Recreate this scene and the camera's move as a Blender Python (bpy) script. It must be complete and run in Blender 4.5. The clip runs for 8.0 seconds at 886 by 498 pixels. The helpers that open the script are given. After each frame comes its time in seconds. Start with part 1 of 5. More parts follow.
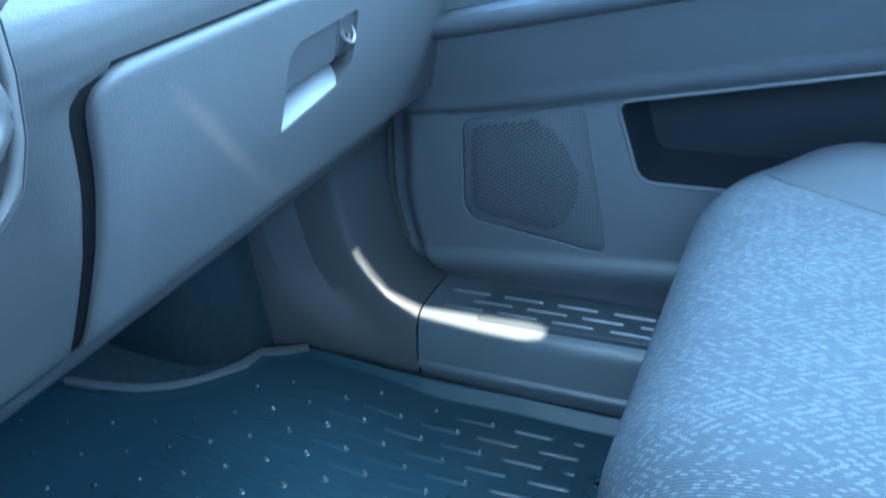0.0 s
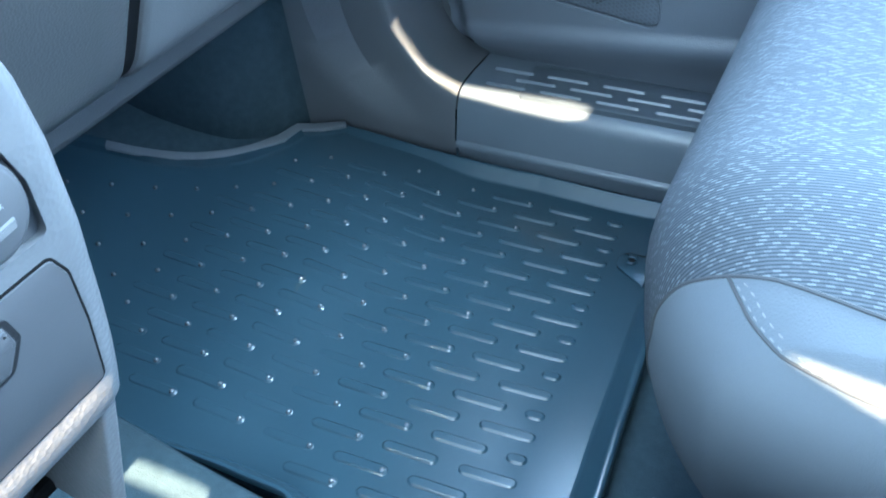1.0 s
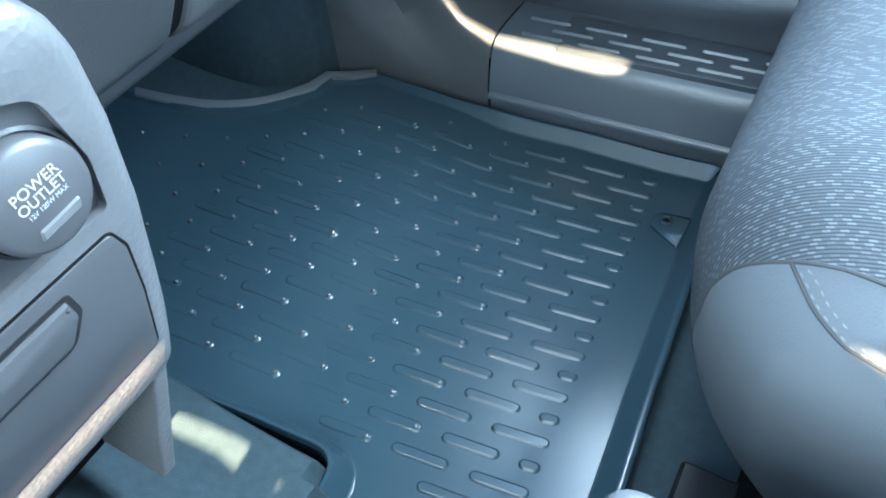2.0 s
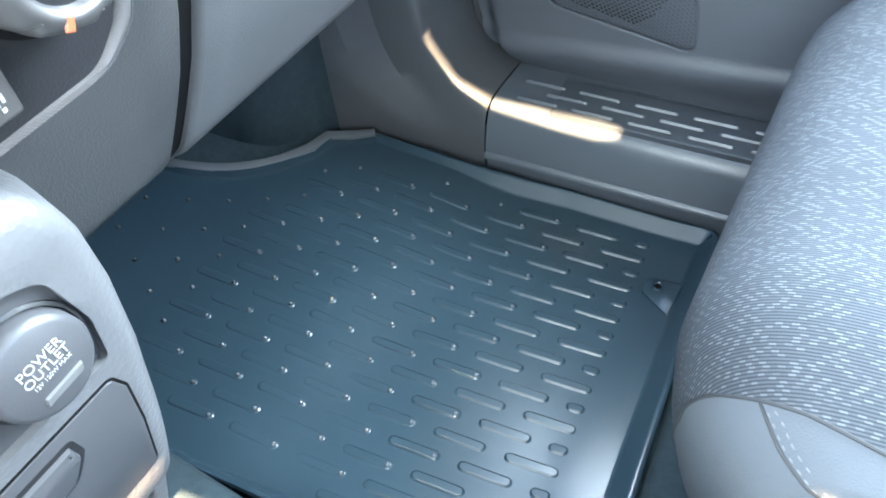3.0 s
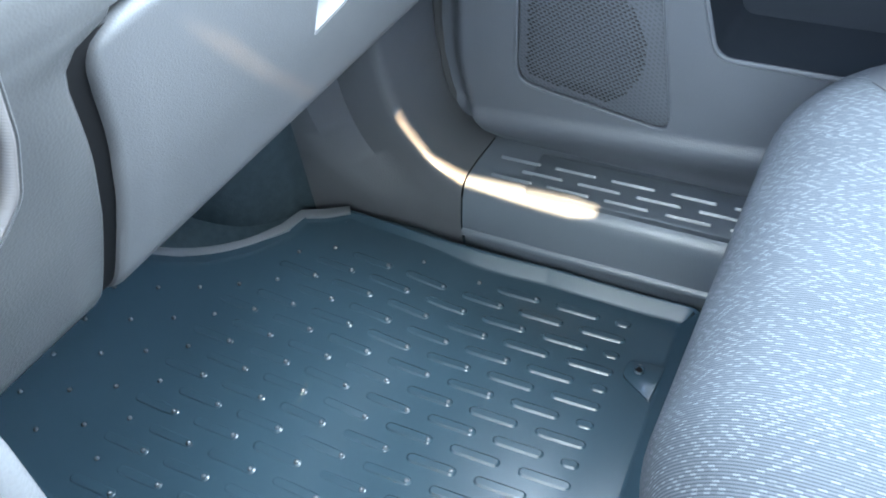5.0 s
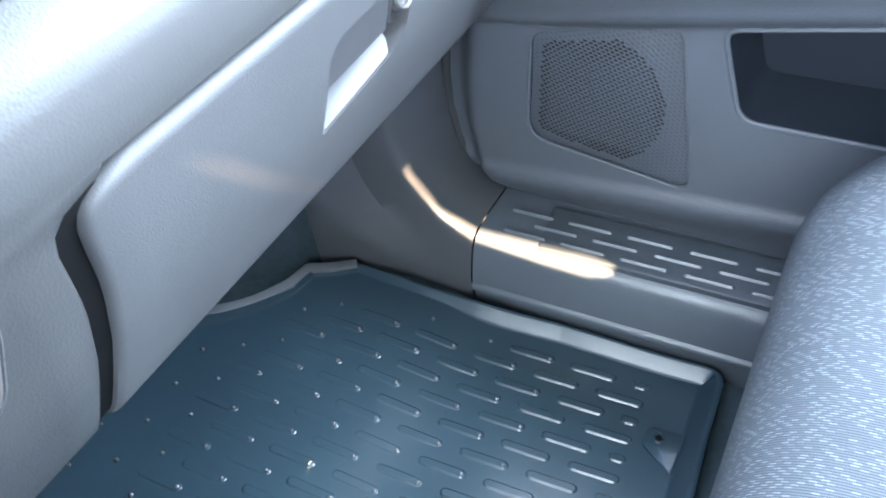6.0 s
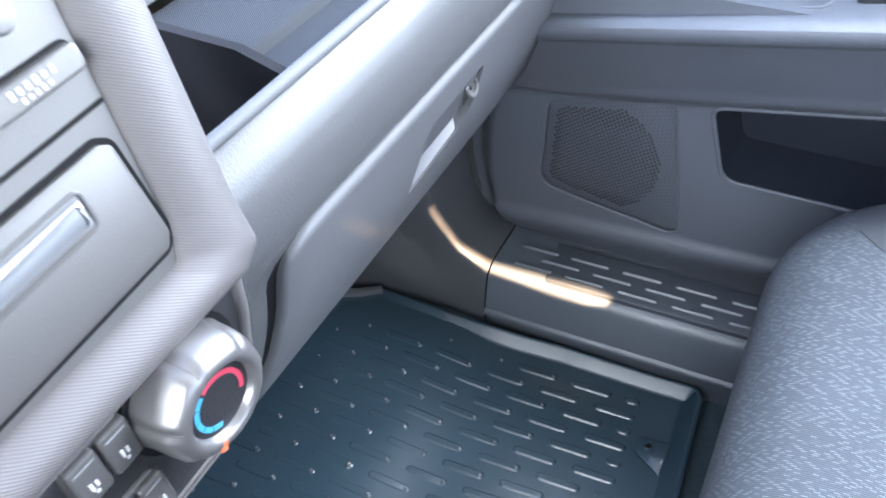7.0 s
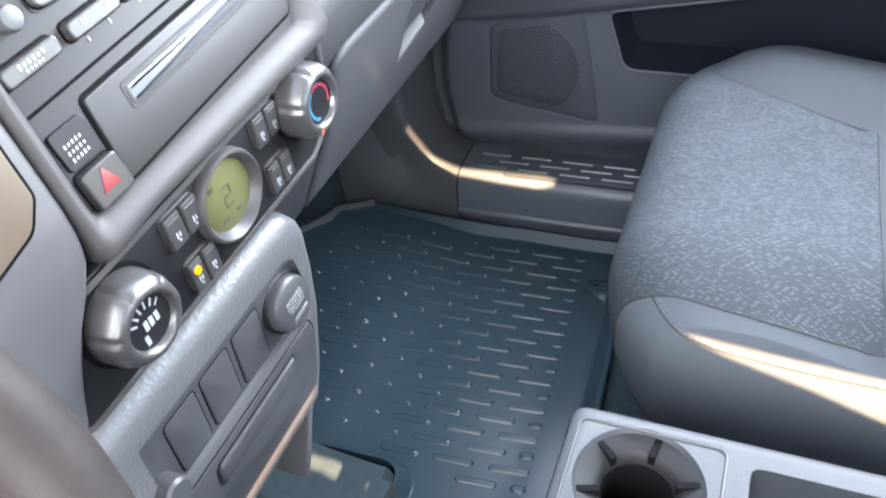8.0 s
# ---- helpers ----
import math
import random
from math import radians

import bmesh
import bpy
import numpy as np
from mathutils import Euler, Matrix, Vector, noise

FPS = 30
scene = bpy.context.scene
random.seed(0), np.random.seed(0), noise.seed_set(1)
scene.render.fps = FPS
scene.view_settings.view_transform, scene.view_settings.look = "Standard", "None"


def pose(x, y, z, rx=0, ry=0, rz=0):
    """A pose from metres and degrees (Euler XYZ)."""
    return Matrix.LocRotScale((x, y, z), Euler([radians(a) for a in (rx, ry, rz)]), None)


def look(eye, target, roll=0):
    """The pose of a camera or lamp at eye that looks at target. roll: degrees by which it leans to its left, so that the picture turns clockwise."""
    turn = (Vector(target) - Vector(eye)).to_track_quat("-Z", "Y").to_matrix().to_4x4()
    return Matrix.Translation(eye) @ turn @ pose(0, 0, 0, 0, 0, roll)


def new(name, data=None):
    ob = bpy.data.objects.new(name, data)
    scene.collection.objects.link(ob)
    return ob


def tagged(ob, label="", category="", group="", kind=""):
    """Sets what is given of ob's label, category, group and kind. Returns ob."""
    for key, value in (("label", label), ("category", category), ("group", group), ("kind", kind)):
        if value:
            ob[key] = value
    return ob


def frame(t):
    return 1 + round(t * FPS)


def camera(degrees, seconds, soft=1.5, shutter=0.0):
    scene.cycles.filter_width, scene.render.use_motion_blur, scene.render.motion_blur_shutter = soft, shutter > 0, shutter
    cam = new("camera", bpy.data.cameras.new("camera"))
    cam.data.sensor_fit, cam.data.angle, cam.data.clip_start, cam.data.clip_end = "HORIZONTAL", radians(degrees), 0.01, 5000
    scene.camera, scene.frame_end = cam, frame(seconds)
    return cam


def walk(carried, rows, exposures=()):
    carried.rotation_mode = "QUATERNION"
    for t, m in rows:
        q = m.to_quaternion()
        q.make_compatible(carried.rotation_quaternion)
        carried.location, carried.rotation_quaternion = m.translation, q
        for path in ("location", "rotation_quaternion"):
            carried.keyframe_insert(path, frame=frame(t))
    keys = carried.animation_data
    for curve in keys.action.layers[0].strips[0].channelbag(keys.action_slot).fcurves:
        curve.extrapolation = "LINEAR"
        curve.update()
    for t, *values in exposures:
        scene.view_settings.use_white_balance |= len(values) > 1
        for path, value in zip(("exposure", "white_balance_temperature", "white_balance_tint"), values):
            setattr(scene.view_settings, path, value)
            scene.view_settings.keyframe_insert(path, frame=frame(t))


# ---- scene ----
# ---------------------------------------------------------------- camera
cam = camera(61.2, 8.0, soft=1.8, shutter=0.2)
PATH = [
    (0, (0.3366, 0.2602, 0.5456), (-0.4839, 1.7704, -0.4772), -5.80),
    (0.5, (0.3284, 0.2419, 0.5170), (-0.4538, 1.5959, -0.7298), -5.84),
    (1, (0.3247, 0.2312, 0.5058), (-0.4400, 1.4453, -0.8875), -6.16),
    (1.2, (0.3219, 0.2285, 0.5082), (-0.4321, 1.3931, -0.9324), -6.26),
    (2.3, (0.2967, 0.2460, 0.5286), (-0.4445, 1.3325, -0.9781), -6.37),
    (2.5, (0.2973, 0.2691, 0.5445), (-0.4740, 1.3556, -0.9471), -7.25),
    (3, (0.2950, 0.2719, 0.5679), (-0.4616, 1.3609, -0.9293), -6.86),
    (3.5, (0.2918, 0.2722, 0.5920), (-0.4776, 1.3783, -0.8860), -7.04),
    (4, (0.2887, 0.2795, 0.5906), (-0.4801, 1.4088, -0.8701), -6.75),
    (4.5, (0.3015, 0.2971, 0.5845), (-0.4859, 1.4428, -0.8534), -7.39),
    (6, (0.2644, 0.3820, 0.6102), (-0.5351, 1.5186, -0.8282), -8.79),
    (6.5, (0.2308, 0.3590, 0.6435), (-0.5431, 1.5477, -0.7665), -5.46),
    (7, (0.2499, 0.2970, 0.7025), (-0.4846, 1.5119, -0.7063), -4.66),
    (7.1, (0.2548, 0.2791, 0.7231), (-0.4673, 1.5008, -0.6862), -4.82),
    (7.3, (0.2713, 0.2236, 0.7532), (-0.4099, 1.4774, -0.6481), -4.92),
    (7.5, (0.2949, 0.1537, 0.7674), (-0.3881, 1.4236, -0.6185), -5.82),
    (7.8, (0.3328, 0.0585, 0.7478), (-0.3321, 1.3638, -0.6136), -6.60),
    (8, (0.3549, 0.0274, 0.7304), (-0.3172, 1.3430, -0.6178), -7.81),
]
GAIN = 4.3
EXPOSURES = [
    (0.0, GAIN - 0.05, 4650, -6), (0.5, GAIN + 0.55, 5200, -2), (1.0, GAIN + 0.50, 5350, 0), (1.2, GAIN + 0.45, 5450, 0), (2.5, GAIN + 0.36, 6500, 4), (3.0, GAIN + 0.69, 6850, 8), (3.5, GAIN + 0.82, 6850, 8),
    (4.5, GAIN + 0.82, 6800, 8), (6.0, GAIN + 0.75, 6600, 12), (6.5, GAIN + 0.45, 6650, 16), (7.0, GAIN + 0.15, 6900, 18), (7.5, GAIN - 0.2, 7300, 18), (8.0, GAIN - 0.24, 7350, 18),
]
walk(cam, [(t, look(eye, target, roll)) for t, eye, target, roll in PATH], EXPOSURES)

# ---------------------------------------------------------------- light
SUN_WAY = Vector((0.47, -1.0, 0.87)).normalized()   # from the car towards the sun
world = bpy.data.worlds.new("sky")
scene.world = world
world.use_nodes = True
wn = world.node_tree
wn.nodes.clear()
w_out = wn.nodes.new("ShaderNodeOutputWorld")
w_bg = wn.nodes.new("ShaderNodeBackground")
w_sky = wn.nodes.new("ShaderNodeTexSky")
w_sky.sky_type = "NISHITA"
w_sky.sun_disc = False
w_sky.sun_elevation = math.asin(SUN_WAY.z)
w_sky.sun_rotation = math.atan2(SUN_WAY.x, SUN_WAY.y)
w_bg.inputs["Strength"].default_value = 0.15
wn.links.new(w_sky.outputs[0], w_bg.inputs[0])
wn.links.new(w_bg.outputs[0], w_out.inputs[0])

sun_data = bpy.data.lights.new("sun", "SUN")
sun_data.energy = 4.2
sun_data.angle = radians(0.35)
sun_data.color = (1.0, 0.71, 0.44)
sun = new("sun", sun_data)
sun.matrix_world = look(SUN_WAY * 8, (0, 0, 0))


def opening_light(name, width, height, watts, colour, m):
    """Daylight that comes in through an opening of the car."""
    la = bpy.data.lights.new(name, "AREA")
    la.shape, la.size, la.size_y, la.energy, la.color = "RECTANGLE", width, height, watts, colour
    ob = new(name, la)
    ob.matrix_world = m
    return ob


# the open driver's door, facing the passenger's side
opening_light("driver_door_daylight", 1.1, 0.84, 4.3, (0.74, 0.88, 1.0), look((0.12, -0.325, 0.62), (0.10, 1.0, 0.36)))
# the passenger's window and the windscreen
opening_light("side_window_daylight", 1.05, 0.46, 3.9, (0.70, 0.86, 1.0), look((0.545, 1.02, 0.875), (0.40, 0.0, 0.46)))
opening_light("windscreen_daylight", 1.2, 0.55, 0.35, (0.78, 0.90, 1.0), look((-0.36, 0.32, 0.95), (0.15, 0.42, 0.40)))

# ---------------------------------------------------------------- materials
def material(name, colour, rough=0.5, metal=0.0, grain=0.0, grain_scale=900.0, mottle=0.12, mottle_scale=14.0, spec=0.5, coat=0.0, cell=False):
    """A surface with a base colour, a soft mottling and a fine relief. Scales are per metre."""
    m = bpy.data.materials.new(name)
    m.use_nodes = True
    nt = m.node_tree
    b = nt.nodes["Principled BSDF"]
    b.inputs["Metallic"].default_value = metal
    b.inputs["Specular IOR Level"].default_value = spec
    b.inputs["Coat Weight"].default_value = coat
    tc = nt.nodes.new("ShaderNodeTexCoord")
    big = nt.nodes.new("ShaderNodeTexNoise")
    big.inputs["Scale"].default_value = mottle_scale
    big.inputs["Detail"].default_value = 5.0
    nt.links.new(tc.outputs["Object"], big.inputs["Vector"])
    mix = nt.nodes.new("ShaderNodeMix")
    mix.data_type = "RGBA"
    mix.inputs["A"].default_value = (*[c * (1 - mottle) for c in colour], 1)
    mix.inputs["B"].default_value = (*[min(1, c * (1 + mottle)) for c in colour], 1)
    nt.links.new(big.outputs["Fac"], mix.inputs["Factor"])
    nt.links.new(mix.outputs["Result"], b.inputs["Base Color"])
    rr = nt.nodes.new("ShaderNodeMapRange")
    rr.inputs["To Min"].default_value = max(0.02, rough - 0.03)
    rr.inputs["To Max"].default_value = min(1, rough + 0.03)
    fine = nt.nodes.new("ShaderNodeTexNoise")
    fine.inputs["Scale"].default_value = 90.0
    fine.inputs["Detail"].default_value = 4.0
    nt.links.new(tc.outputs["Object"], fine.inputs["Vector"])
    nt.links.new(fine.outputs["Fac"], rr.inputs["Value"])
    nt.links.new(rr.outputs["Result"], b.inputs["Roughness"])
    if grain:
        if cell:
            g = nt.nodes.new("ShaderNodeTexVoronoi")
            g.inputs["Scale"].default_value = grain_scale
            out = g.outputs["Distance"]
        else:
            g = nt.nodes.new("ShaderNodeTexNoise")
            g.inputs["Scale"].default_value = grain_scale
            g.inputs["Detail"].default_value = 3.0
            out = g.outputs["Fac"]
        nt.links.new(tc.outputs["Object"], g.inputs["Vector"])
        bump = nt.nodes.new("ShaderNodeBump")
        bump.inputs["Strength"].default_value = grain
        bump.inputs["Distance"].default_value = 0.0006
        nt.links.new(out, bump.inputs["Height"])
        nt.links.new(bump.outputs["Normal"], b.inputs["Normal"])
    return m


M_DASH = material("dash_plastic", (0.060, 0.061, 0.065), 0.68, grain=0.2, grain_scale=1000, cell=True, spec=0.35)
M_LEATHER = material("grained_dash_skin", (0.043, 0.0435, 0.045), 0.38, grain=0.16, grain_scale=700, cell=True, spec=0.25)
M_DOOR = material("door_plastic", (0.056, 0.063, 0.076), 0.5, grain=0.3, grain_scale=700, cell=True)
M_SILL = material("sill_plastic", (0.064, 0.075, 0.089), 0.33, grain=0.25, grain_scale=800, cell=True)
M_PAD = material("scuff_pad_rubber", (0.042, 0.050, 0.060), 0.40, grain=0.3, grain_scale=900, cell=True)
M_KICK = material("kick_plastic", (0.054, 0.057, 0.063), 0.42, grain=0.25, grain_scale=800, cell=True)
M_CARPET = material("carpet", (0.028, 0.042, 0.050), 0.95, grain=1.0, grain_scale=700, mottle=0.3, mottle_scale=120, spec=0.15)
M_BLACK = material("black_panel", (0.012, 0.012, 0.0135), 0.40, spec=0.35, grain=0.15, grain_scale=900, cell=True)
# near-black for gaps and deep recesses, with their shade in the colour
M_DARK = material("shade_black", (0.0035, 0.0035, 0.004), 0.8, spec=0.1)
M_RADIO = material("radio_plastic", (0.034, 0.0320, 0.0315), 0.48, grain=0.1, grain_scale=1100)
M_KEY = material("key_plastic", (0.044, 0.042, 0.042), 0.32, grain=0.1, grain_scale=1100)
# lighter grey that paints the sky's sheen on the mat rim
M_STRIP = material("rim_sheen_strip", (0.078, 0.084, 0.092), 0.5, grain=0.1, grain_scale=900, mottle=0.15)
M_SEAM = material("dark_seam_and_gap", (0.022, 0.024, 0.027), 0.8)
M_STITCH = material("grey_thread", (0.10, 0.105, 0.11), 0.7)
# near-black: the shade inside the map pocket is put into the colour
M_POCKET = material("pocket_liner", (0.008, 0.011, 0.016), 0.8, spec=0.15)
M_STUD = material("polished_rubber", (0.060, 0.072, 0.082), 0.14, mottle=0.05, spec=0.9)
M_PALEKEY = material("pale_key_plastic", (0.085, 0.085, 0.087), 0.42, mottle=0.04)
M_BAND = material("display_surround", (0.010, 0.010, 0.011), 0.45, spec=0.3)
M_RING = material("dull_ring", (0.060, 0.057, 0.057), 0.42, metal=0.2, mottle=0.08)
M_SATIN = material("satin_knob", (0.14, 0.134, 0.134), 0.33, metal=0.7, mottle=0.08)
M_BAR = material("pale_chrome_bar", (0.22, 0.225, 0.24), 0.46, metal=0.75, mottle=0.10, mottle_scale=60)
M_LOWER = material("console_plastic", (0.100, 0.100, 0.104), 0.37, grain=0.45, grain_scale=330, cell=True)
M_SMOOTH = material("smooth_console_plastic", (0.052, 0.052, 0.056), 0.4, grain=0.12, grain_scale=1200)
M_BOX = material("console_box_plastic", (0.031, 0.035, 0.040), 0.5, grain=0.2, grain_scale=900, cell=True)
M_CUP = material("cup_holder_rubber", (0.014, 0.014, 0.0145), 0.6, spec=0.3)
M_WHITE = material("white_print", (0.32, 0.32, 0.33), 0.5, mottle=0.03)
M_RED = material("red_print", (0.20, 0.022, 0.026), 0.4, mottle=0.03)
M_PINK = material("red_scale_print", (0.26, 0.025, 0.045), 0.4, mottle=0.03)
M_BLUE = material("blue_scale_print", (0.02, 0.16, 0.26), 0.4, mottle=0.03)
M_LCD = material("lcd_glass", (0.115, 0.112, 0.045), 0.25, mottle=0.08)
M_LCDINK = material("lcd_segment", (0.05, 0.06, 0.04), 0.4)
M_TAN = material("tan_trim", (0.11, 0.08, 0.055), 0.45)
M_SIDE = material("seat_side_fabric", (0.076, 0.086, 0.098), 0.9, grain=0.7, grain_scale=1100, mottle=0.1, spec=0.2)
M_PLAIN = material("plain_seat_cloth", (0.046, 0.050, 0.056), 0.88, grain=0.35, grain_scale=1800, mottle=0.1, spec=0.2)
M_RIM = material("wheel_rim_leather", (0.023, 0.016, 0.015), 0.6, grain=0.25, grain_scale=420, cell=True, mottle=0.4, mottle_scale=60, spec=0.35)
M_HEAD = material("headliner", (0.45, 0.45, 0.44), 0.9)


M_MAT = material("mat_rubber", (0.021, 0.039, 0.052), 0.24, grain=0.05, grain_scale=1500, mottle=0.12, mottle_scale=12.0, spec=0.42)


def stripes_material():
    """Silver trim with fine slanting ribs."""
    m = material("ribbed_silver_trim", (0.064, 0.059, 0.059), 0.55, metal=0.15, mottle=0.06, spec=0.35)
    nt = m.node_tree
    b = nt.nodes["Principled BSDF"]
    tc = nt.nodes["Texture Coordinate"]
    mp = nt.nodes.new("ShaderNodeMapping")
    mp.inputs["Rotation"].default_value = (0, 0, radians(38))
    wv = nt.nodes.new("ShaderNodeTexWave")
    wv.bands_direction = "Y"
    wv.inputs["Scale"].default_value = 300.0
    bp = nt.nodes.new("ShaderNodeBump")
    bp.inputs["Strength"].default_value = 0.22
    bp.inputs["Distance"].default_value = 0.0004
    nt.links.new(tc.outputs["Object"], mp.inputs["Vector"])
    nt.links.new(mp.outputs["Vector"], wv.inputs["Vector"])
    nt.links.new(wv.outputs["Fac"], bp.inputs["Height"])
    nt.links.new(bp.outputs["Normal"], b.inputs["Normal"])
    return m


M_RIB = stripes_material()
M_SHELF = stripes_material()
M_SHELF.name = "ribbed_shelf_rubber"
M_SHELF.node_tree.nodes["Mix"].inputs["A"].default_value = (0.020, 0.021, 0.024, 1)
M_SHELF.node_tree.nodes["Mix"].inputs["B"].default_value = (0.028, 0.030, 0.033, 1)
M_SHELF.node_tree.nodes["Principled BSDF"].inputs["Metallic"].default_value = 0.0
M_SHELF.node_tree.nodes["Principled BSDF"].inputs["Specular IOR Level"].default_value = 0.05
M_SHELF.node_tree.nodes["Bump"].inputs["Strength"].default_value = 0.35
M_SILVER = material("smooth_silver_trim", (0.095, 0.091, 0.094), 0.45, metal=0.3, mottle=0.06)
M_FELT = material("tray_liner_felt", (0.012, 0.012, 0.014), 0.95, spec=0.1, grain=0.5, grain_scale=900)


def seat_cloth_material():
    """Corded cloth: fine cords along the seat with dark gaps, and paler yarn in short dashes that step sideways."""
    m = bpy.data.materials.new("woven_seat_cloth")
    m.use_nodes = True
    nt = m.node_tree
    b = nt.nodes["Principled BSDF"]
    b.inputs["Roughness"].default_value = 0.85
    b.inputs["Specular IOR Level"].default_value = 0.25
    b.inputs["Sheen Weight"].default_value = 0.0
    uv = nt.nodes.new("ShaderNodeUVMap")
    uv.uv_map = "cloth"
    sep = nt.nodes.new("ShaderNodeSeparateXYZ")
    nt.links.new(uv.outputs[0], sep.inputs[0])

    def sums(kind, a, b=0.0):
        nd = nt.nodes.new("ShaderNodeMath")
        nd.operation = kind
        for slot, v in ((0, a), (1, b)):
            if isinstance(v, float):
                nd.inputs[slot].default_value = v
            else:
                nt.links.new(v, nd.inputs[slot])
        return nd.outputs[0]

    def ramp(v, a0, a1, b0, b1):
        nd = nt.nodes.new("ShaderNodeMapRange")
        nd.interpolation_type = "SMOOTHSTEP"
        for k, x in (("From Min", a0), ("From Max", a1), ("To Min", b0), ("To Max", b1)):
            nd.inputs[k].default_value = x
        nt.links.new(v, nd.inputs["Value"])
        return nd.outputs[0]

    def chance(x, y):
        com = nt.nodes.new("ShaderNodeCombineXYZ")
        nt.links.new(x, com.inputs["X"])
        if not isinstance(y, float):
            nt.links.new(y, com.inputs["Y"])
        wn2 = nt.nodes.new("ShaderNodeTexWhiteNoise")
        wn2.noise_dimensions = "2D"
        nt.links.new(com.outputs[0], wn2.inputs["Vector"])
        return wn2.outputs["Value"]

    CORD, PITCH = 0.00145, 0.0074
    across = sums("DIVIDE", sep.outputs["X"], CORD)
    row = sums("FLOOR", across)
    cord = ramp(sums("ABSOLUTE", sums("SUBTRACT", sums("FRACT", across), 0.5)), 0.18, 0.37, 1.0, 0.0)
    shift = sums("ADD", sums("MULTIPLY", sums("PINGPONG", row, 5.0), 0.31), sums("MULTIPLY", chance(row, 0.0), 0.22))
    along = sums("ADD", sums("DIVIDE", sep.outputs["Y"], PITCH), shift)
    here = sums("FRACT", along)
    dash = sums("MULTIPLY", ramp(here, 0.46, 0.52, 0.0, 1.0), ramp(here, 0.93, 0.99, 1.0, 0.0))
    worn = ramp(chance(row, sums("FLOOR", along)), 0.22, 0.75, 0.0, 1.0)
    pale = sums("MULTIPLY", sums("MULTIPLY", dash, worn), cord)
    rib = nt.nodes.new("ShaderNodeMix")
    rib.data_type = "RGBA"
    rib.inputs["A"].default_value = (0.025, 0.030, 0.037, 1)
    rib.inputs["B"].default_value = (0.057, 0.066, 0.076, 1)
    nt.links.new(cord, rib.inputs["Factor"])
    yarn = nt.nodes.new("ShaderNodeMix")
    yarn.data_type = "RGBA"
    yarn.inputs["B"].default_value = (0.106, 0.116, 0.126, 1)
    nt.links.new(pale, yarn.inputs["Factor"])
    nt.links.new(rib.outputs["Result"], yarn.inputs["A"])
    noi = nt.nodes.new("ShaderNodeTexNoise")
    noi.inputs["Scale"].default_value = 22.0
    noi.inputs["Detail"].default_value = 5.0
    nt.links.new(uv.outputs[0], noi.inputs["Vector"])
    shade = nt.nodes.new("ShaderNodeMix")
    shade.data_type = "RGBA"
    shade.blend_type = "MULTIPLY"
    shade.inputs["Factor"].default_value = 0.30
    nt.links.new(yarn.outputs["Result"], shade.inputs["A"])
    nt.links.new(noi.outputs["Fac"], shade.inputs["B"])
    nt.links.new(shade.outputs["Result"], b.inputs["Base Color"])
    bp = nt.nodes.new("ShaderNodeBump")
    bp.inputs["Strength"].default_value = 0.25
    bp.inputs["Distance"].default_value = 0.0004
    nt.links.new(sums("ADD", cord, sums("MULTIPLY", pale, 0.4)), bp.inputs["Height"])
    nt.links.new(bp.outputs["Normal"], b.inputs["Normal"])
    return m


M_CLOTH = seat_cloth_material()


def grille_material():
    """Speaker cloth of moulded plastic: rows of small slanting holes."""
    m = material("perforated_grille", (0.053, 0.060, 0.073), 0.42, mottle=0.08)
    nt = m.node_tree
    b = nt.nodes["Principled BSDF"]
    mix = nt.nodes["Mix"]
    uv = nt.nodes.new("ShaderNodeUVMap")
    uv.uv_map = "cloth"
    br = nt.nodes.new("ShaderNodeTexBrick")
    br.inputs["Scale"].default_value = 1.0
    br.inputs["Brick Width"].default_value = 0.0052
    br.inputs["Row Height"].default_value = 0.0036
    br.inputs["Mortar Size"].default_value = 0.0011
    br.inputs["Mortar Smooth"].default_value = 0.35
    nt.links.new(uv.outputs[0], br.inputs["Vector"])
    dark = nt.nodes.new("ShaderNodeMix")
    dark.data_type = "RGBA"
    dark.inputs["A"].default_value = (0.036, 0.041, 0.050, 1)
    nt.links.new(br.outputs["Fac"], dark.inputs["Factor"])
    nt.links.new(mix.outputs["Result"], dark.inputs["B"])
    nt.links.new(dark.outputs["Result"], b.inputs["Base Color"])
    bp = nt.nodes.new("ShaderNodeBump")
    bp.inputs["Strength"].default_value = 0.3
    bp.inputs["Distance"].default_value = 0.001
    nt.links.new(br.outputs["Fac"], bp.inputs["Height"])
    nt.links.new(bp.outputs["Normal"], b.inputs["Normal"])
    return m


M_GRILLE = grille_material()


def glow_material(name, colour, strength):
    m = bpy.data.materials.new(name)
    m.use_nodes = True
    b = m.node_tree.nodes["Principled BSDF"]
    b.inputs["Base Color"].default_value = (*colour, 1)
    b.inputs["Emission Color"].default_value = (*colour, 1)
    b.inputs["Emission Strength"].default_value = strength
    b.inputs["Roughness"].default_value = 0.2
    return m


M_AMBER = glow_material("amber_lamp", (1.0, 0.22, 0.005), 0.22)
M_SCREEN = glow_material("radio_display", (0.20, 0.225, 0.16), 0.03)


# ---------------------------------------------------------------- building helpers
def part(name, bm, mat, parent=None, label="", smooth=True, angle=40):
    """Links a bmesh as one mesh object, under a thing or a part if one is given."""
    bmesh.ops.recalc_face_normals(bm, faces=bm.faces)
    me = bpy.data.meshes.new(name)
    bm.to_mesh(me)
    bm.free()
    me.materials.append(mat)
    if smooth:
        me.polygons.foreach_set("use_smooth", [True] * len(me.polygons))
        me.set_sharp_from_angle(angle=radians(angle))
    ob = new(name, me)
    if parent:
        ob.parent = parent
    if label:
        tagged(ob, label)
    return ob


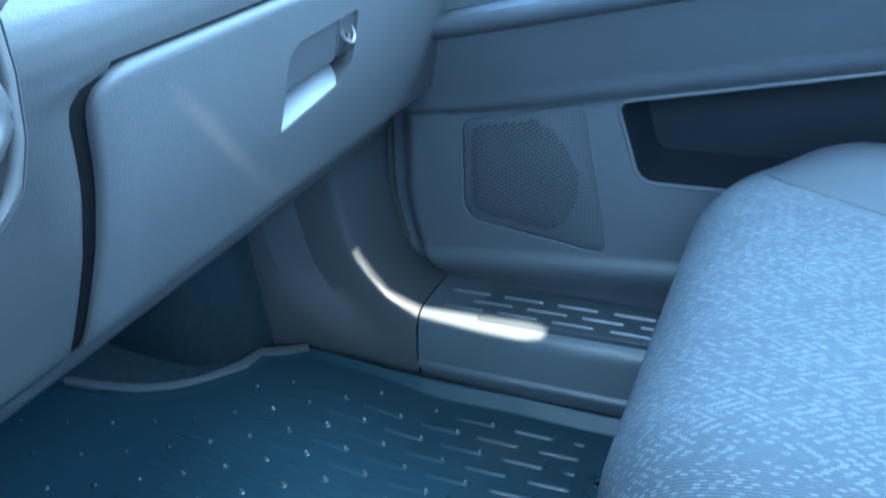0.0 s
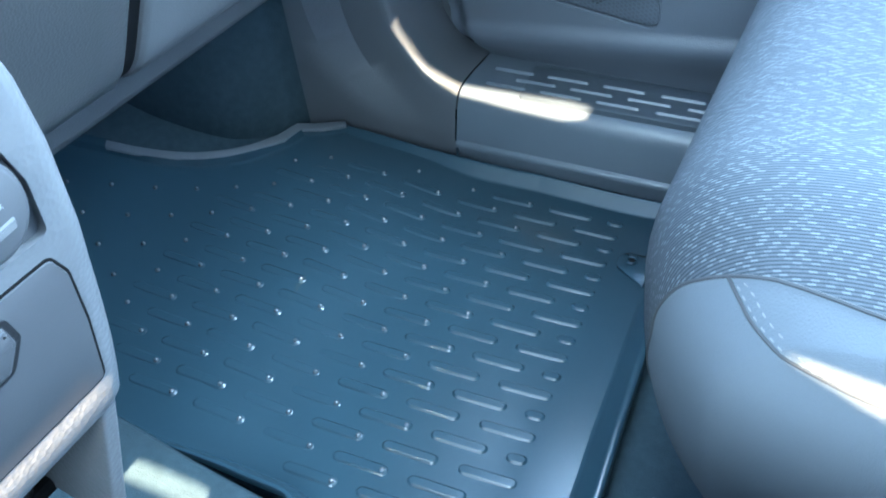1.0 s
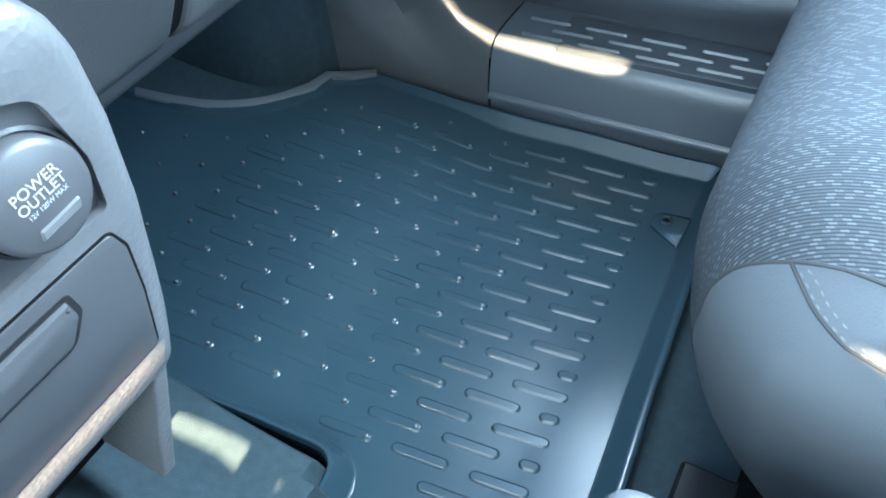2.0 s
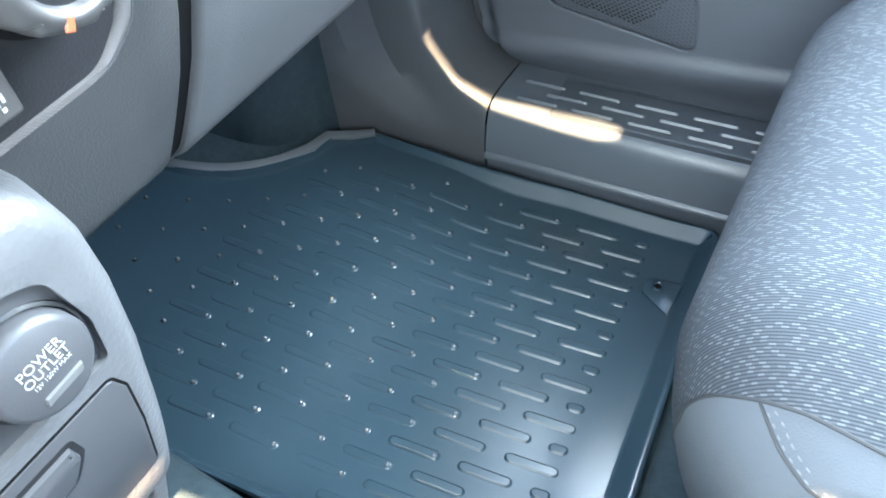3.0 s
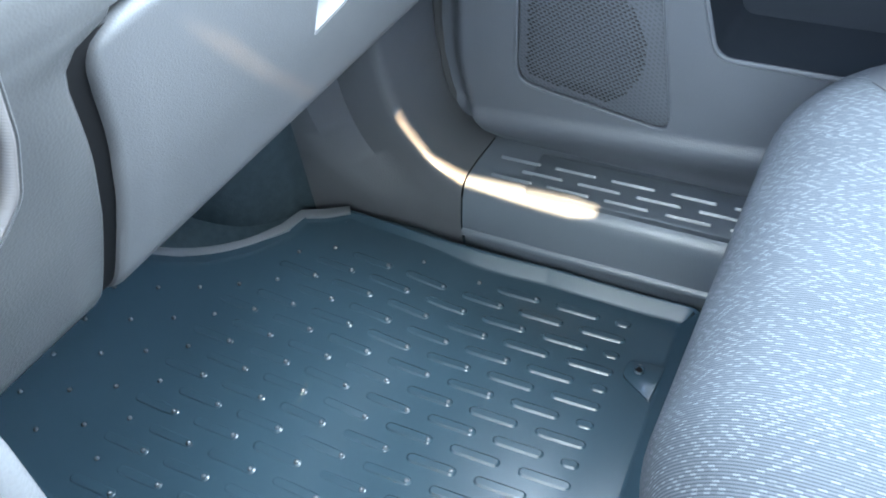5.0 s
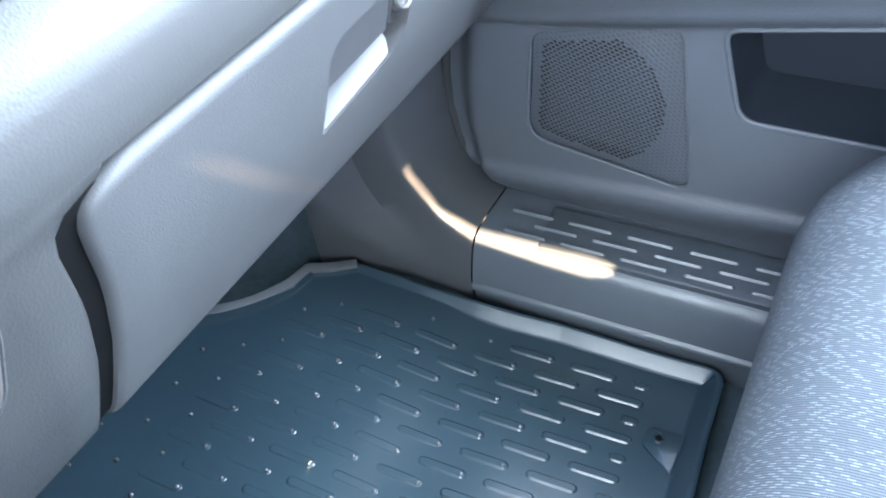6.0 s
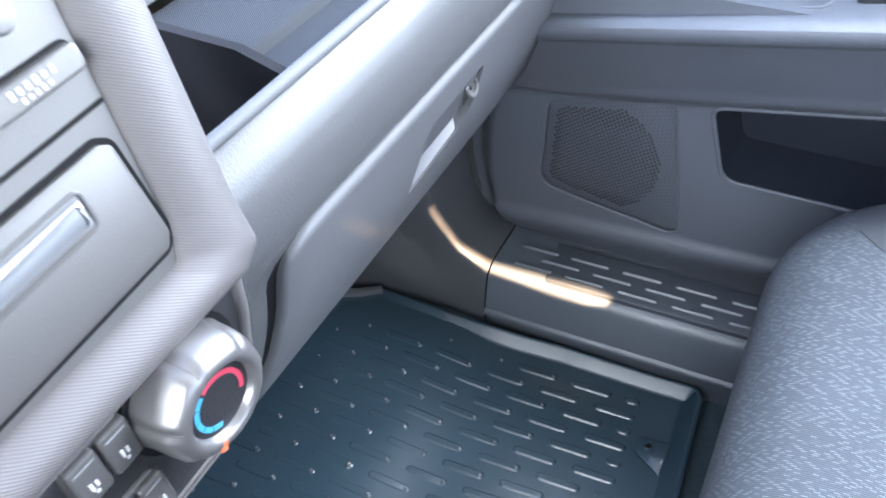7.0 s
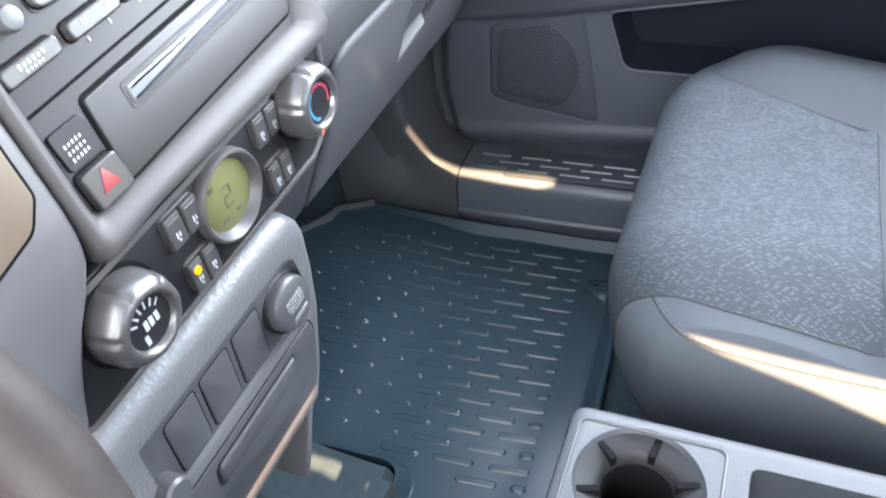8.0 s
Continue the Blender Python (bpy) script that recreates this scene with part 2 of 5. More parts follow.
def empty(name, label, category, group="", kind=""):
    return tagged(new(name), label, category, group, kind)


def rounded(points, radius, steps=5):
    """A closed polygon with its corners rounded; radius: one for all or one a corner."""
    n, out = len(points), []
    for i, p in enumerate(points):
        r = radius[i] if isinstance(radius, (list, tuple)) else radius
        p = Vector(p)
        a, b = Vector(points[i - 1]) - p, Vector(points[(i + 1) % n]) - p
        if r <= 0:
            out.append(p)
            continue
        half = a.angle(b) / 2
        cut = min(r / math.tan(half), a.length * 0.49, b.length * 0.49)
        p0, p1 = p + a.normalized() * cut, p + b.normalized() * cut
        for k in range(steps + 1):
            f = k / steps
            out.append(p0 * (1 - f) ** 2 + p * 2 * f * (1 - f) + p1 * f ** 2)
    return out


def inset(points, d):
    """The closed polygon moved inwards by d (outwards: minus)."""
    n = len(points)
    area = sum(points[i - 1][0] * points[i][1] - points[i][0] * points[i - 1][1] for i in range(n))
    s = 1 if area > 0 else -1
    out = []
    for i in range(n):
        a, b, c = Vector(points[i - 1][:2]), Vector(points[i][:2]), Vector(points[(i + 1) % n][:2])
        e0, e1 = (b - a), (c - b)
        if e0.length < 1e-7:
            e0 = e1
        if e1.length < 1e-7:
            e1 = e0
        n0, n1 = Vector((-e0.y, e0.x)).normalized() * s, Vector((-e1.y, e1.x)).normalized() * s
        m = n0 + n1
        m = m.normalized() if m.length > 1e-6 else n0
        out.append(b + m * d / max(0.5, m.dot(n0)))
    return out


def lathe(profile, steps=40):
    """A surface of revolution about the local z axis; profile: (radius, height) pairs."""
    bm = bmesh.new()
    rings = []
    for r, h in profile:
        if r < 1e-6:
            rings.append([bm.verts.new((0, 0, h))])
        else:
            rings.append([bm.verts.new((r * math.cos(2 * math.pi * k / steps), r * math.sin(2 * math.pi * k / steps), h)) for k in range(steps)])
    for a, b in zip(rings, rings[1:]):
        for k in range(steps):
            q = [a[k % len(a)], a[(k + 1) % len(a)], b[(k + 1) % len(b)], b[k % len(b)]]
            q = list(dict.fromkeys(q))
            if len(q) > 2:
                bm.faces.new(q)
    return bm


def stack(rings, caps=(True, True)):
    """Joins closed rings of 3D points, all of one length, into a skin, with caps."""
    bm = bmesh.new()
    vs = [[bm.verts.new(p) for p in r] for r in rings]
    for a, b in zip(vs, vs[1:]):
        n = len(a)
        for k in range(n):
            bm.faces.new((a[k], a[(k + 1) % n], b[(k + 1) % n], b[k]))
    if caps[0]:
        bm.faces.new(vs[0])
    if caps[1]:
        bm.faces.new(vs[-1])
    return bm


def plate(outline, depth, bevel=0.001, base=0.0, dish=0.0):
    """A plate with a rounded rim in the local xy plane, from base up to depth; dish: a hollow in its face."""
    rings = [[(p[0], p[1], base) for p in outline], [(p[0], p[1], depth - bevel) for p in outline]]
    for f in (0.5, 1.0):
        ang = f * math.pi / 2
        rings.append([(p[0], p[1], depth - bevel + bevel * math.sin(ang)) for p in inset(outline, bevel * (1 - math.cos(ang)))])
    if dish:
        rings.append([(p[0], p[1], depth - dish) for p in inset(outline, bevel + abs(dish) * 1.5)])
    return stack(rings)


def frame_ring(outer, inner, depth, bevel=0.001, base=0.0):
    """A flat frame between two outlines of one length."""
    rings = [[(p[0], p[1], base) for p in outer], [(p[0], p[1], depth - bevel) for p in outer], [(p[0], p[1], depth) for p in inset(outer, bevel)],
             [(p[0], p[1], depth) for p in inset(inner, -bevel)], [(p[0], p[1], depth - bevel) for p in inner], [(p[0], p[1], base) for p in inner]]
    rings.append(rings[0])
    bm = stack(rings, (False, False))
    bmesh.ops.remove_doubles(bm, verts=bm.verts, dist=1e-6)
    return bm


def tube(points, radius, sides=8, closed=False):
    """A round cord along 3D points."""
    pts = [Vector(p) for p in points]
    rings, up = [], Vector((0.123, 0.456, 0.88)).normalized()
    n = len(pts)
    for i, p in enumerate(pts):
        t = (pts[(i + 1) % n] - pts[i - 1]) if closed else (pts[min(i + 1, n - 1)] - pts[max(i - 1, 0)])
        t.normalize()
        s = t.cross(up).normalized()
        u = s.cross(t)
        rings.append([p + (s * math.cos(2 * math.pi * k / sides) + u * math.sin(2 * math.pi * k / sides)) * radius for k in range(sides)])
    if closed:
        rings.append(rings[0])
    bm = stack(rings, (not closed, not closed))
    if closed:
        bmesh.ops.remove_doubles(bm, verts=bm.verts, dist=1e-7)
    return bm


def sheet(rows, close=False):
    """A grid of faces over rows of 3D points."""
    bm = bmesh.new()
    vs = [[bm.verts.new(p) for p in r] for r in rows]
    for a, b in zip(vs, vs[1:]):
        for k in range(len(a) - (0 if close else 1)):
            bm.faces.new((a[k], a[(k + 1) % len(a)], b[(k + 1) % len(b)], b[k]))
    return bm


def extrude_y(profile, y0, y1, steps=1, close=True):
    """A prism along y with the (x, z) outline given."""
    rings = [[(x, y0 + (y1 - y0) * k / steps, z) for x, z in profile] for k in range(steps + 1)]
    return stack(rings) if close else sheet(rings)


def box(x0, x1, y0, y1, z0, z1, bevel=0.002):
    o = rounded([(x0, y0), (x1, y0), (x1, y1), (x0, y1)], bevel * 1.5, 3)
    rings = [[(p[0], p[1], z0) for p in o], [(p[0], p[1], z1 - bevel) for p in o], [(p[0], p[1], z1) for p in inset(o, bevel)]]
    return stack(rings)


def smooth_line(points, per=6):
    """A smooth open line through points of any dimension (Catmull-Rom)."""
    p = [Vector(q) for q in points]
    p = [p[0] * 2 - p[1]] + p + [p[-1] * 2 - p[-2]]
    out = []
    for i in range(1, len(p) - 2):
        for k in range(per):
            f = k / per
            out.append(0.5 * ((2 * p[i]) + (p[i + 1] - p[i - 1]) * f + (2 * p[i - 1] - 5 * p[i] + 4 * p[i + 1] - p[i + 2]) * f * f
                              + (3 * p[i] - p[i - 1] - 3 * p[i + 1] + p[i + 2]) * f ** 3))
    out.append(p[-2])
    return out


def inside(p, poly):
    hit = False
    for i in range(len(poly)):
        a, b = poly[i - 1], poly[i]
        if (a[1] > p[1]) != (b[1] > p[1]) and p[0] < a[0] + (p[1] - a[1]) / (b[1] - a[1]) * (b[0] - a[0]):
            hit = not hit
    return hit


def interp(table, v):
    """Linear interpolation in (key, value) pairs, keys rising."""
    for (a, x), (b, y) in zip(table, table[1:]):
        if v <= b:
            f = max(0.0, min(1.0, (v - a) / (b - a)))
            return x + (y - x) * f
    return table[-1][1]


def placed(ob, m):
    ob.matrix_basis = m
    return ob


# a plane facing the rear of the car: local x to the passenger's side, local y up, local z to the rear
def facing_rear(x, y, z, lean=0.0):
    return Matrix(((0, 0, 1, x), (1, 0, 0, y), (0, 1, 0, z), (0, 0, 0, 1))) @ Matrix.Rotation(radians(lean), 4, "X")


def text_mesh(words, size):
    cu = bpy.data.curves.new("words", "FONT")
    cu.body, cu.size, cu.align_x, cu.align_y, cu.extrude = words, size, "CENTER", "CENTER", 0.0001
    ob = new("words", cu)
    dg = bpy.context.evaluated_depsgraph_get()
    bm = bmesh.new()
    me = bpy.data.meshes.new_from_object(ob.evaluated_get(dg))
    bm.from_mesh(me)
    bpy.data.objects.remove(ob)
    return bm


def cut(ob, cutter):
    """Takes the closed bmesh cutter (in the local space of ob) out of ob's mesh."""
    bmesh.ops.recalc_face_normals(cutter, faces=cutter.faces)
    me = bpy.data.meshes.new("cutter")
    cutter.to_mesh(me)
    cutter.free()
    c = new("cutter", me)
    c.matrix_world = ob.matrix_world
    mod = ob.modifiers.new("cut", "BOOLEAN")
    mod.operation, mod.solver, mod.object = "DIFFERENCE", "EXACT", c
    bpy.context.view_layer.update()
    got = bpy.data.meshes.new_from_object(ob.evaluated_get(bpy.context.evaluated_depsgraph_get()))
    ob.modifiers.clear()
    ob.data = got
    bpy.data.objects.remove(c)
    got.polygons.foreach_set("use_smooth", [True] * len(got.polygons))
    got.set_sharp_from_angle(angle=radians(35))


# ---------------------------------------------------------------- setting: body shell, floor, sill
# the footwell's floor climbs towards the bulkhead and the tunnel: height along x
RISE = smooth_line([(-0.62, 0.1982), (-0.38, 0.0932), (-0.30, 0.0586), (-0.22, 0.0241), (-0.14, 0.0098), (-0.06, 0.0005), (0.02, -0.0138), (0.10, -0.0176), (0.18, -0.0194), (0.22, -0.0178), (0.28, -0.0150)], 6)
RISE = [(p.x, p.y) for p in RISE]


def mat_z(x, y):
    """Height of the floor mat's upper face."""
    v = y - 0.65
    return interp(RISE, x) - 0.0413 * v - 0.0455 * v * v - 0.1154 * x * v


def step(a, b, v):
    f = max(0.0, min(1.0, (v - a) / (b - a)))
    return f * f * (3 - 2 * f)


def floor_z(x, y):
    z = -0.014 + mat_z(min(x, 0.28), max(0.38, min(0.83, y))) + 2.2 * max(0.0, -0.46 - x)
    edge = 0.3895 - 0.10 * step(0.075, 0.125, x)
    z += 0.053 * step(edge, edge - 0.014, y) + 0.10 * step(0.34, 0.20, y)
    return z


xs = [-0.75 + 0.02 * i for i in range(30)] + [-0.15 + 0.0125 * i for i in range(32)] + [0.25 + 0.05 * i for i in range(34)]
ys = [-0.34 + 0.04 * i for i in range(14)] + [0.22 + 0.0125 * i for i in range(11)] + [0.3575 + 0.0035 * i for i in range(11)] + [0.405 + 0.0125 * i for i in range(6)] + [0.48 + 0.03 * i for i in range(15)]
floor = part("floor", sheet([[(x, y, floor_z(x, y)) for y in ys] for x in xs]), M_CARPET)
tagged(floor, "dark blue-grey needle-felt car carpet over floor and tunnel", "carpet", kind="structure")

# the sill and the kick trim share one section: (y, height over the crest)
SECTION = [(0.940, -0.010), (0.936, -0.002), (0.925, 0.0), (0.880, 0.001), (0.862, 0.0), (0.853, -0.002), (0.846, -0.006), (0.841, -0.013), (0.8375, -0.023), (0.835, -0.036), (0.832, -0.052), (0.8315, -0.0585), (0.8285, -0.0605), (0.8270, -0.0630), (0.8275, -0.0665), (0.8325, -0.0690), (0.8345, -0.074), (0.8345, -0.13)]
CREST_Z = 0.062


def splay(x):
    """The sill runs outward a little towards the rear."""
    return 0.055 * max(0.0, x + 0.0205)


sill_rows = [[(x, y + splay(x), CREST_Z + h) for y, h in SECTION] for x in (-0.0205, -0.0195, 0.0, 0.3, 0.6, 1.2)]
for p in range(len(SECTION)):
    x, y, z = sill_rows[0][p]
    sill_rows[0][p] = (x, y + 0.002, z - 0.0015)
sill = part("sill", sheet(sill_rows), M_SILL)
tagged(sill, "dark grey plastic door sill trim with rounded inner edge", "sill trim", kind="structure")
part("scuff_pad", stack([[(p[0], p[1] + splay(p[0]) - 0.0035, z) for p in o] for o, z in (
    (rounded([(0.047, 0.853), (0.62, 0.853), (0.62, 0.915), (0.040, 0.915)], 0.004), CREST_Z - 0.004),
    (rounded([(0.047, 0.853), (0.62, 0.853), (0.62, 0.915), (0.040, 0.915)], 0.004), CREST_Z + 0.0020),
    (rounded([(0.0485, 0.8545), (0.6185, 0.8545), (0.6185, 0.9135), (0.0415, 0.9135)], 0.004), CREST_Z + 0.0032))]), M_PAD, sill, "dark rubber scuff pad")

CRESTS = smooth_line([(-0.0217, CREST_Z), (-0.040, 0.066), (-0.060, 0.076), (-0.078, 0.094), (-0.092, 0.116), (-0.100, 0.142), (-0.1035, 0.172), (-0.104, 0.21), (-0.101, 0.25), (-0.094, 0.31), (-0.084, 0.40), (-0.074, 0.52)], 4)
PLAN = [(-0.75, 0.660), (-0.36, 0.674), (-0.29, 0.692), (-0.247, 0.716), (-0.222, 0.744), (-0.206, 0.784), (-0.17, 0.799), (-0.14, 0.812), (-0.11, 0.822), (-0.07, 0.829), (-0.02, 0.832), (0.1, 0.832)]


# the kick trim's edge is crisper than the sill's
KICK_SECTION = [(0.940, -0.012), (0.937, -0.005), (0.928, -0.0015), (0.885, 0.0), (0.862, 0.0005), (0.8545, 0.0), (0.8505, -0.0015), (0.8475, -0.005), (0.8455, -0.012), (0.8415, -0.030), (0.8365, -0.052)]


def kick_trim():
    rows = []
    n = len(CRESTS)
    for i, c in enumerate(CRESTS):
        t = (CRESTS[min(i + 1, n - 1)] - CRESTS[max(i - 1, 0)]).normalized()
        nrm = Vector((-t.y, t.x))
        if nrm.x < 0 and i > 2:
            nrm = -nrm
        if i == 0:
            nrm = Vector((0.0, 1.0))
        nrm = Vector((abs(nrm.x), abs(nrm.y)))
        lean = 0.016 * min(1.0, max(0.0, (c.y - 0.065) / 0.08))
        row = []
        soft = max(0.0, 1 - i / 9.0)
        for (y, h), (yk, hk) in zip(SECTION[:-1], KICK_SECTION):
            y, h = y * soft + yk * (1 - soft), h * soft + hk * (1 - soft)
            q = c + nrm * h
            row.append((q.x + lean * max(0.0, (y - 0.85)) / 0.08, y, q.y))
        for d in (0.07, 0.09, 0.11, 0.13, 0.15, 0.18, 0.22):
            q = c - nrm * d
            x = max(q.x, -0.192)
            row.append((x, min(0.832 + 0.002 * (1 - soft), interp(PLAN, x) + 0.001), q.y))
        rows.append(row)
    return sheet(rows)


kick = part("kick_panel_trim", kick_trim(), M_KICK)
tagged(kick, "dark plastic kick panel trim curving up from the sill", "kick panel", kind="structure")

# wheel arch carpet ahead of the kick panel
arch_plan = smooth_line([(-0.176, 0.7985), (-0.191, 0.7915), (-0.206, 0.782), (-0.213, 0.764), (-0.227, 0.740), (-0.251, 0.715), (-0.296, 0.692), (-0.366, 0.674), (-0.50, 0.662), (-0.75, 0.660)], 4)
arch = part("wheel_arch", sheet([[(p.x - 0.25 * max(0.0, z - 0.06) * step(-0.196, -0.235, p.x), p.y + 0.10 * max(0, z - 0.05) * step(-0.19, -0.26, p.x), z) for p in arch_plan] for z in (-0.03, 0.02, 0.05, 0.08, 0.12, 0.18, 0.26, 0.36, 0.5)]), M_CARPET)
tagged(arch, "carpeted wheel arch wall at the front of the footwell", "carpet wall", kind="structure")


# ---------------------------------------------------------------- passenger door
GAP = [(0.030, 0.000), (0.036, -0.016), (0.045, -0.031), (0.058, -0.047), (0.073, -0.060), (0.092, -0.070), (0.113, -0.077), (0.15, -0.0825), (0.19, -0.0825), (0.24, -0.077), (0.32, -0.066), (0.45, -0.05), (0.66, -0.03)]
DOOR_SECTION = [(0.02, 0.940), (0.045, 0.934), (0.075, 0.921), (0.092, 0.912), (0.104, 0.9075), (0.112, 0.908), (0.122, 0.9135), (0.20, 0.9145), (0.285, 0.9135), (0.297, 0.912), (0.305, 0.902), (0.312, 0.897), (0.322, 0.894), (0.37, 0.870), (0.392, 0.858), (0.66, 0.858)]
POCKET = [(0.177, 0.2965), (0.201, 0.2165), (0.60, 0.222), (0.60, 0.379)]


def rise(x, z):
    """The door's lines climb towards the rear."""
    return 0.183 * (x - 0.17) * step(0.215, 0.29, z) + 0.10 * (x - 0.12) * step(0.05, 0.08, z) * (1 - step(0.125, 0.19, z))


def door_y(x, z):
    y = interp(DOOR_SECTION, z - rise(x, z))
    d = min(x - interp(GAP, z), (z - 0.028) * 1.3)
    return y + 0.022 * (1 - step(0.008, 0.036, d)) * (1 if y < 0.93 else 0.3) * 1.0


def door_panel():
    zs = [0.030 + 0.004 * i for i in range(100)]
    rows = []
    for z in zs:
        x0 = interp(GAP, z)
        cols = [x0 + 0.004 * i for i in range(14)] + [x0 + 0.056 + (0.50 - x0 - 0.056) * i / 60 for i in range(61)] + [0.56 + 0.08 * i for i in range(9)]
        rows.append([(x, min(0.945, door_y(x, z)), z) for x in cols])
    front = sheet(rows)
    ret = bmesh.ops.extrude_face_region(front, geom=front.faces[:])
    for v in ret["geom"]:
        if isinstance(v, bmesh.types.BMVert):
            v.co.y = 1.0
    return front


door = empty("passenger_door", "dark grey plastic passenger door panel with armrest, map pocket and speaker", "car door")
panel = part("door_panel", door_panel(), M_DOOR, door)
pocket_line = rounded(POCKET, [0.012, 0.022, 0.02, 0.02], 6)
cut(panel, stack([[(p[0], 0.80, p[1]) for p in inset(pocket_line, 0.0)], [(p[0], 0.9155, p[1]) for p in pocket_line], [(p[0], 0.985, p[1]) for p in inset(pocket_line, 0.006)]]))
# the speaker's recess
spk = rounded([(0.018, 0.264), (0.012, 0.150), (0.172, 0.129), (0.146, 0.291)], [0.02, 0.024, 0.014, 0.012], 7)
cut(panel, stack([[(p[0], y, p[1]) for p in inset(spk, -0.001)] for y in (0.80, 0.9225)]))
# rolled lip along the pocket's mouth
lip = [(p[0], door_y(p[0], p[1]) + 0.0005, p[1]) for p in rounded(POCKET, [0.012, 0.022, 0.02, 0.02], 10)]
part("pocket_lip", tube(lip, 0.0024, 8, True), M_DOOR, door)

# inner skin of the pocket, coloured as dark as its shade
part("pocket_liner", stack([[(p[0], y, p[1]) for p in inset(pocket_line, d)] for y, d in ((0.9175, 0.0006), (0.984, 0.0066))], (False, True)), M_POCKET, door, "inside of the map pocket with its shade in the colour")

# speaker grille


def grille():
    rings = []
    for d, o in ((0.0, 0.010), (0.0, 0.0050), (0.0010, 0.0044), (0.004, 0.0044), (0.0065, 0.0042)):
        rings.append([(p[0], 0.9135 + o, p[1]) for p in inset(spk, d)])
    bm = stack(rings, (True, False))
    last = inset(spk, 0.0065)
    cx, cz = 0.090, 0.205
    prev = [v for v in bm.verts if abs(v.co.y - 0.9177) < 1e-5]
    prev = prev[-len(last):]
    for f in (0.82, 0.64, 0.46, 0.28, 0.12):
        ring = []
        for p in last:
            x, z = cx + (p[0] - cx) * f, cz + (p[1] - cz) * f
            r = math.hypot(x - 0.078, z - 0.200)
            ring.append(bm.verts.new((x, 0.9177 - 0.0025 * step(0.078, 0.066, r), z)))
        for k in range(len(ring)):
            bm.faces.new((prev[k], prev[(k + 1) % len(ring)], ring[(k + 1) % len(ring)], ring[k]))
        prev = ring
    bm.faces.new(prev)
    uvl = bm.loops.layers.uv.new("cloth")
    for f in bm.faces:
        for l in f.loops:
            x, z = l.vert.co.x, l.vert.co.z
            l[uvl].uv = (x * 0.80 - z * 0.60, x * 0.60 + z * 0.80)
    return bm


speaker_grille = part("speaker_grille", grille(), M_GRILLE, door, "perforated dark grey speaker grille")


def grille_holes():
    """Slanting slots in staggered rows over the round speaker."""
    bm = bmesh.new()
    inner = inset(spk, 0.010)
    du, dv = Vector((0.968, -0.25)), Vector((0.25, 0.968))
    for i in range(-24, 25):
        for j in range(-26, 27):
            c = Vector((0.072, 0.205)) + du * (0.0050 * (i + 0.5 * (j % 2))) + dv * (0.0031 * j)
            if (c - Vector((0.072, 0.205))).length > 0.069 or not inside((c.x, c.y), inner):
                continue
            ring = []
            for a in range(6):
                w = du * (0.0016 * math.cos(a * math.pi / 3)) + dv * (0.00075 * math.sin(a * math.pi / 3)) + du * (0.0003 * math.sin(a * math.pi / 3))
                ring.append(c + w)
            top = [bm.verts.new((p.x, 0.9148, p.y)) for p in ring]
            foot = [bm.verts.new((p.x, 0.9156, p.y)) for p in ring]
            bm.faces.new(top)
            for k in range(6):
                bm.faces.new((top[k], top[(k + 1) % 6], foot[(k + 1) % 6], foot[k]))
    return bm


tagged(part("slots", grille_holes(), M_BLACK, speaker_grille, "rows of dark slots over the speaker", smooth=False), "rows of dark slots over the speaker", kind="stuff")
part("grille_rim", tube([(p[0], 0.9150, p[1]) for p in inset(spk, -0.0012)], 0.0018, 8, True), M_DOOR, door)

# armrest: a shelf that climbs a little to the rear, with pull cup and switches
ARM = [(0.862, -0.012), (0.846, -0.006), (0.8405, 0.0), (0.839, 0.006), (0.8405, 0.0105), (0.846, 0.0135), (0.856, 0.0145), (0.93, 0.0155), (0.94, -0.012)]


def arm_z(x):
    return 0.3735 + 0.183 * (x - 0.03)


def armrest():
    rings = []
    for x in (0.010, 0.013, 0.018, 0.024, 0.10, 0.3, 0.6, 0.9):
        f = step(0.004, 0.026, x)
        rings.append([(x, 0.935 - (0.935 - y) * (0.75 + 0.25 * f), arm_z(x) + h * (0.6 + 0.4 * f)) for y, h in ARM])
    return stack(rings)


arm = part("armrest", armrest(), M_DOOR, door)
cup = rounded([(0.120, 0.868), (0.245, 0.868), (0.252, 0.925), (0.126, 0.925)], 0.012, 5)
cut(arm, stack([[(p[0], p[1], arm_z(p[0]) + 0.05) for p in cup], [(p[0], p[1], arm_z(p[0]) + 0.012) for p in cup], [(p[0], p[1], arm_z(p[0]) - 0.010) for p in inset(cup, 0.006)]]))
part("pull_cup", tube([(p[0], p[1], arm_z(p[0]) + 0.0152) for p in cup], 0.0016, 8, True), M_DOOR, arm)
bez = rounded([(0.262, 0.876), (0.44, 0.876), (0.44, 0.922), (0.262, 0.922)], 0.006, 4)
part("switch_panel", stack([[(p[0], p[1], arm_z(p[0]) + 0.010) for p in bez], [(p[0], p[1], arm_z(p[0]) + 0.0185) for p in bez], [(p[0], p[1], arm_z(p[0]) + 0.0195) for p in inset(bez, 0.001)]]), M_BLACK, arm)
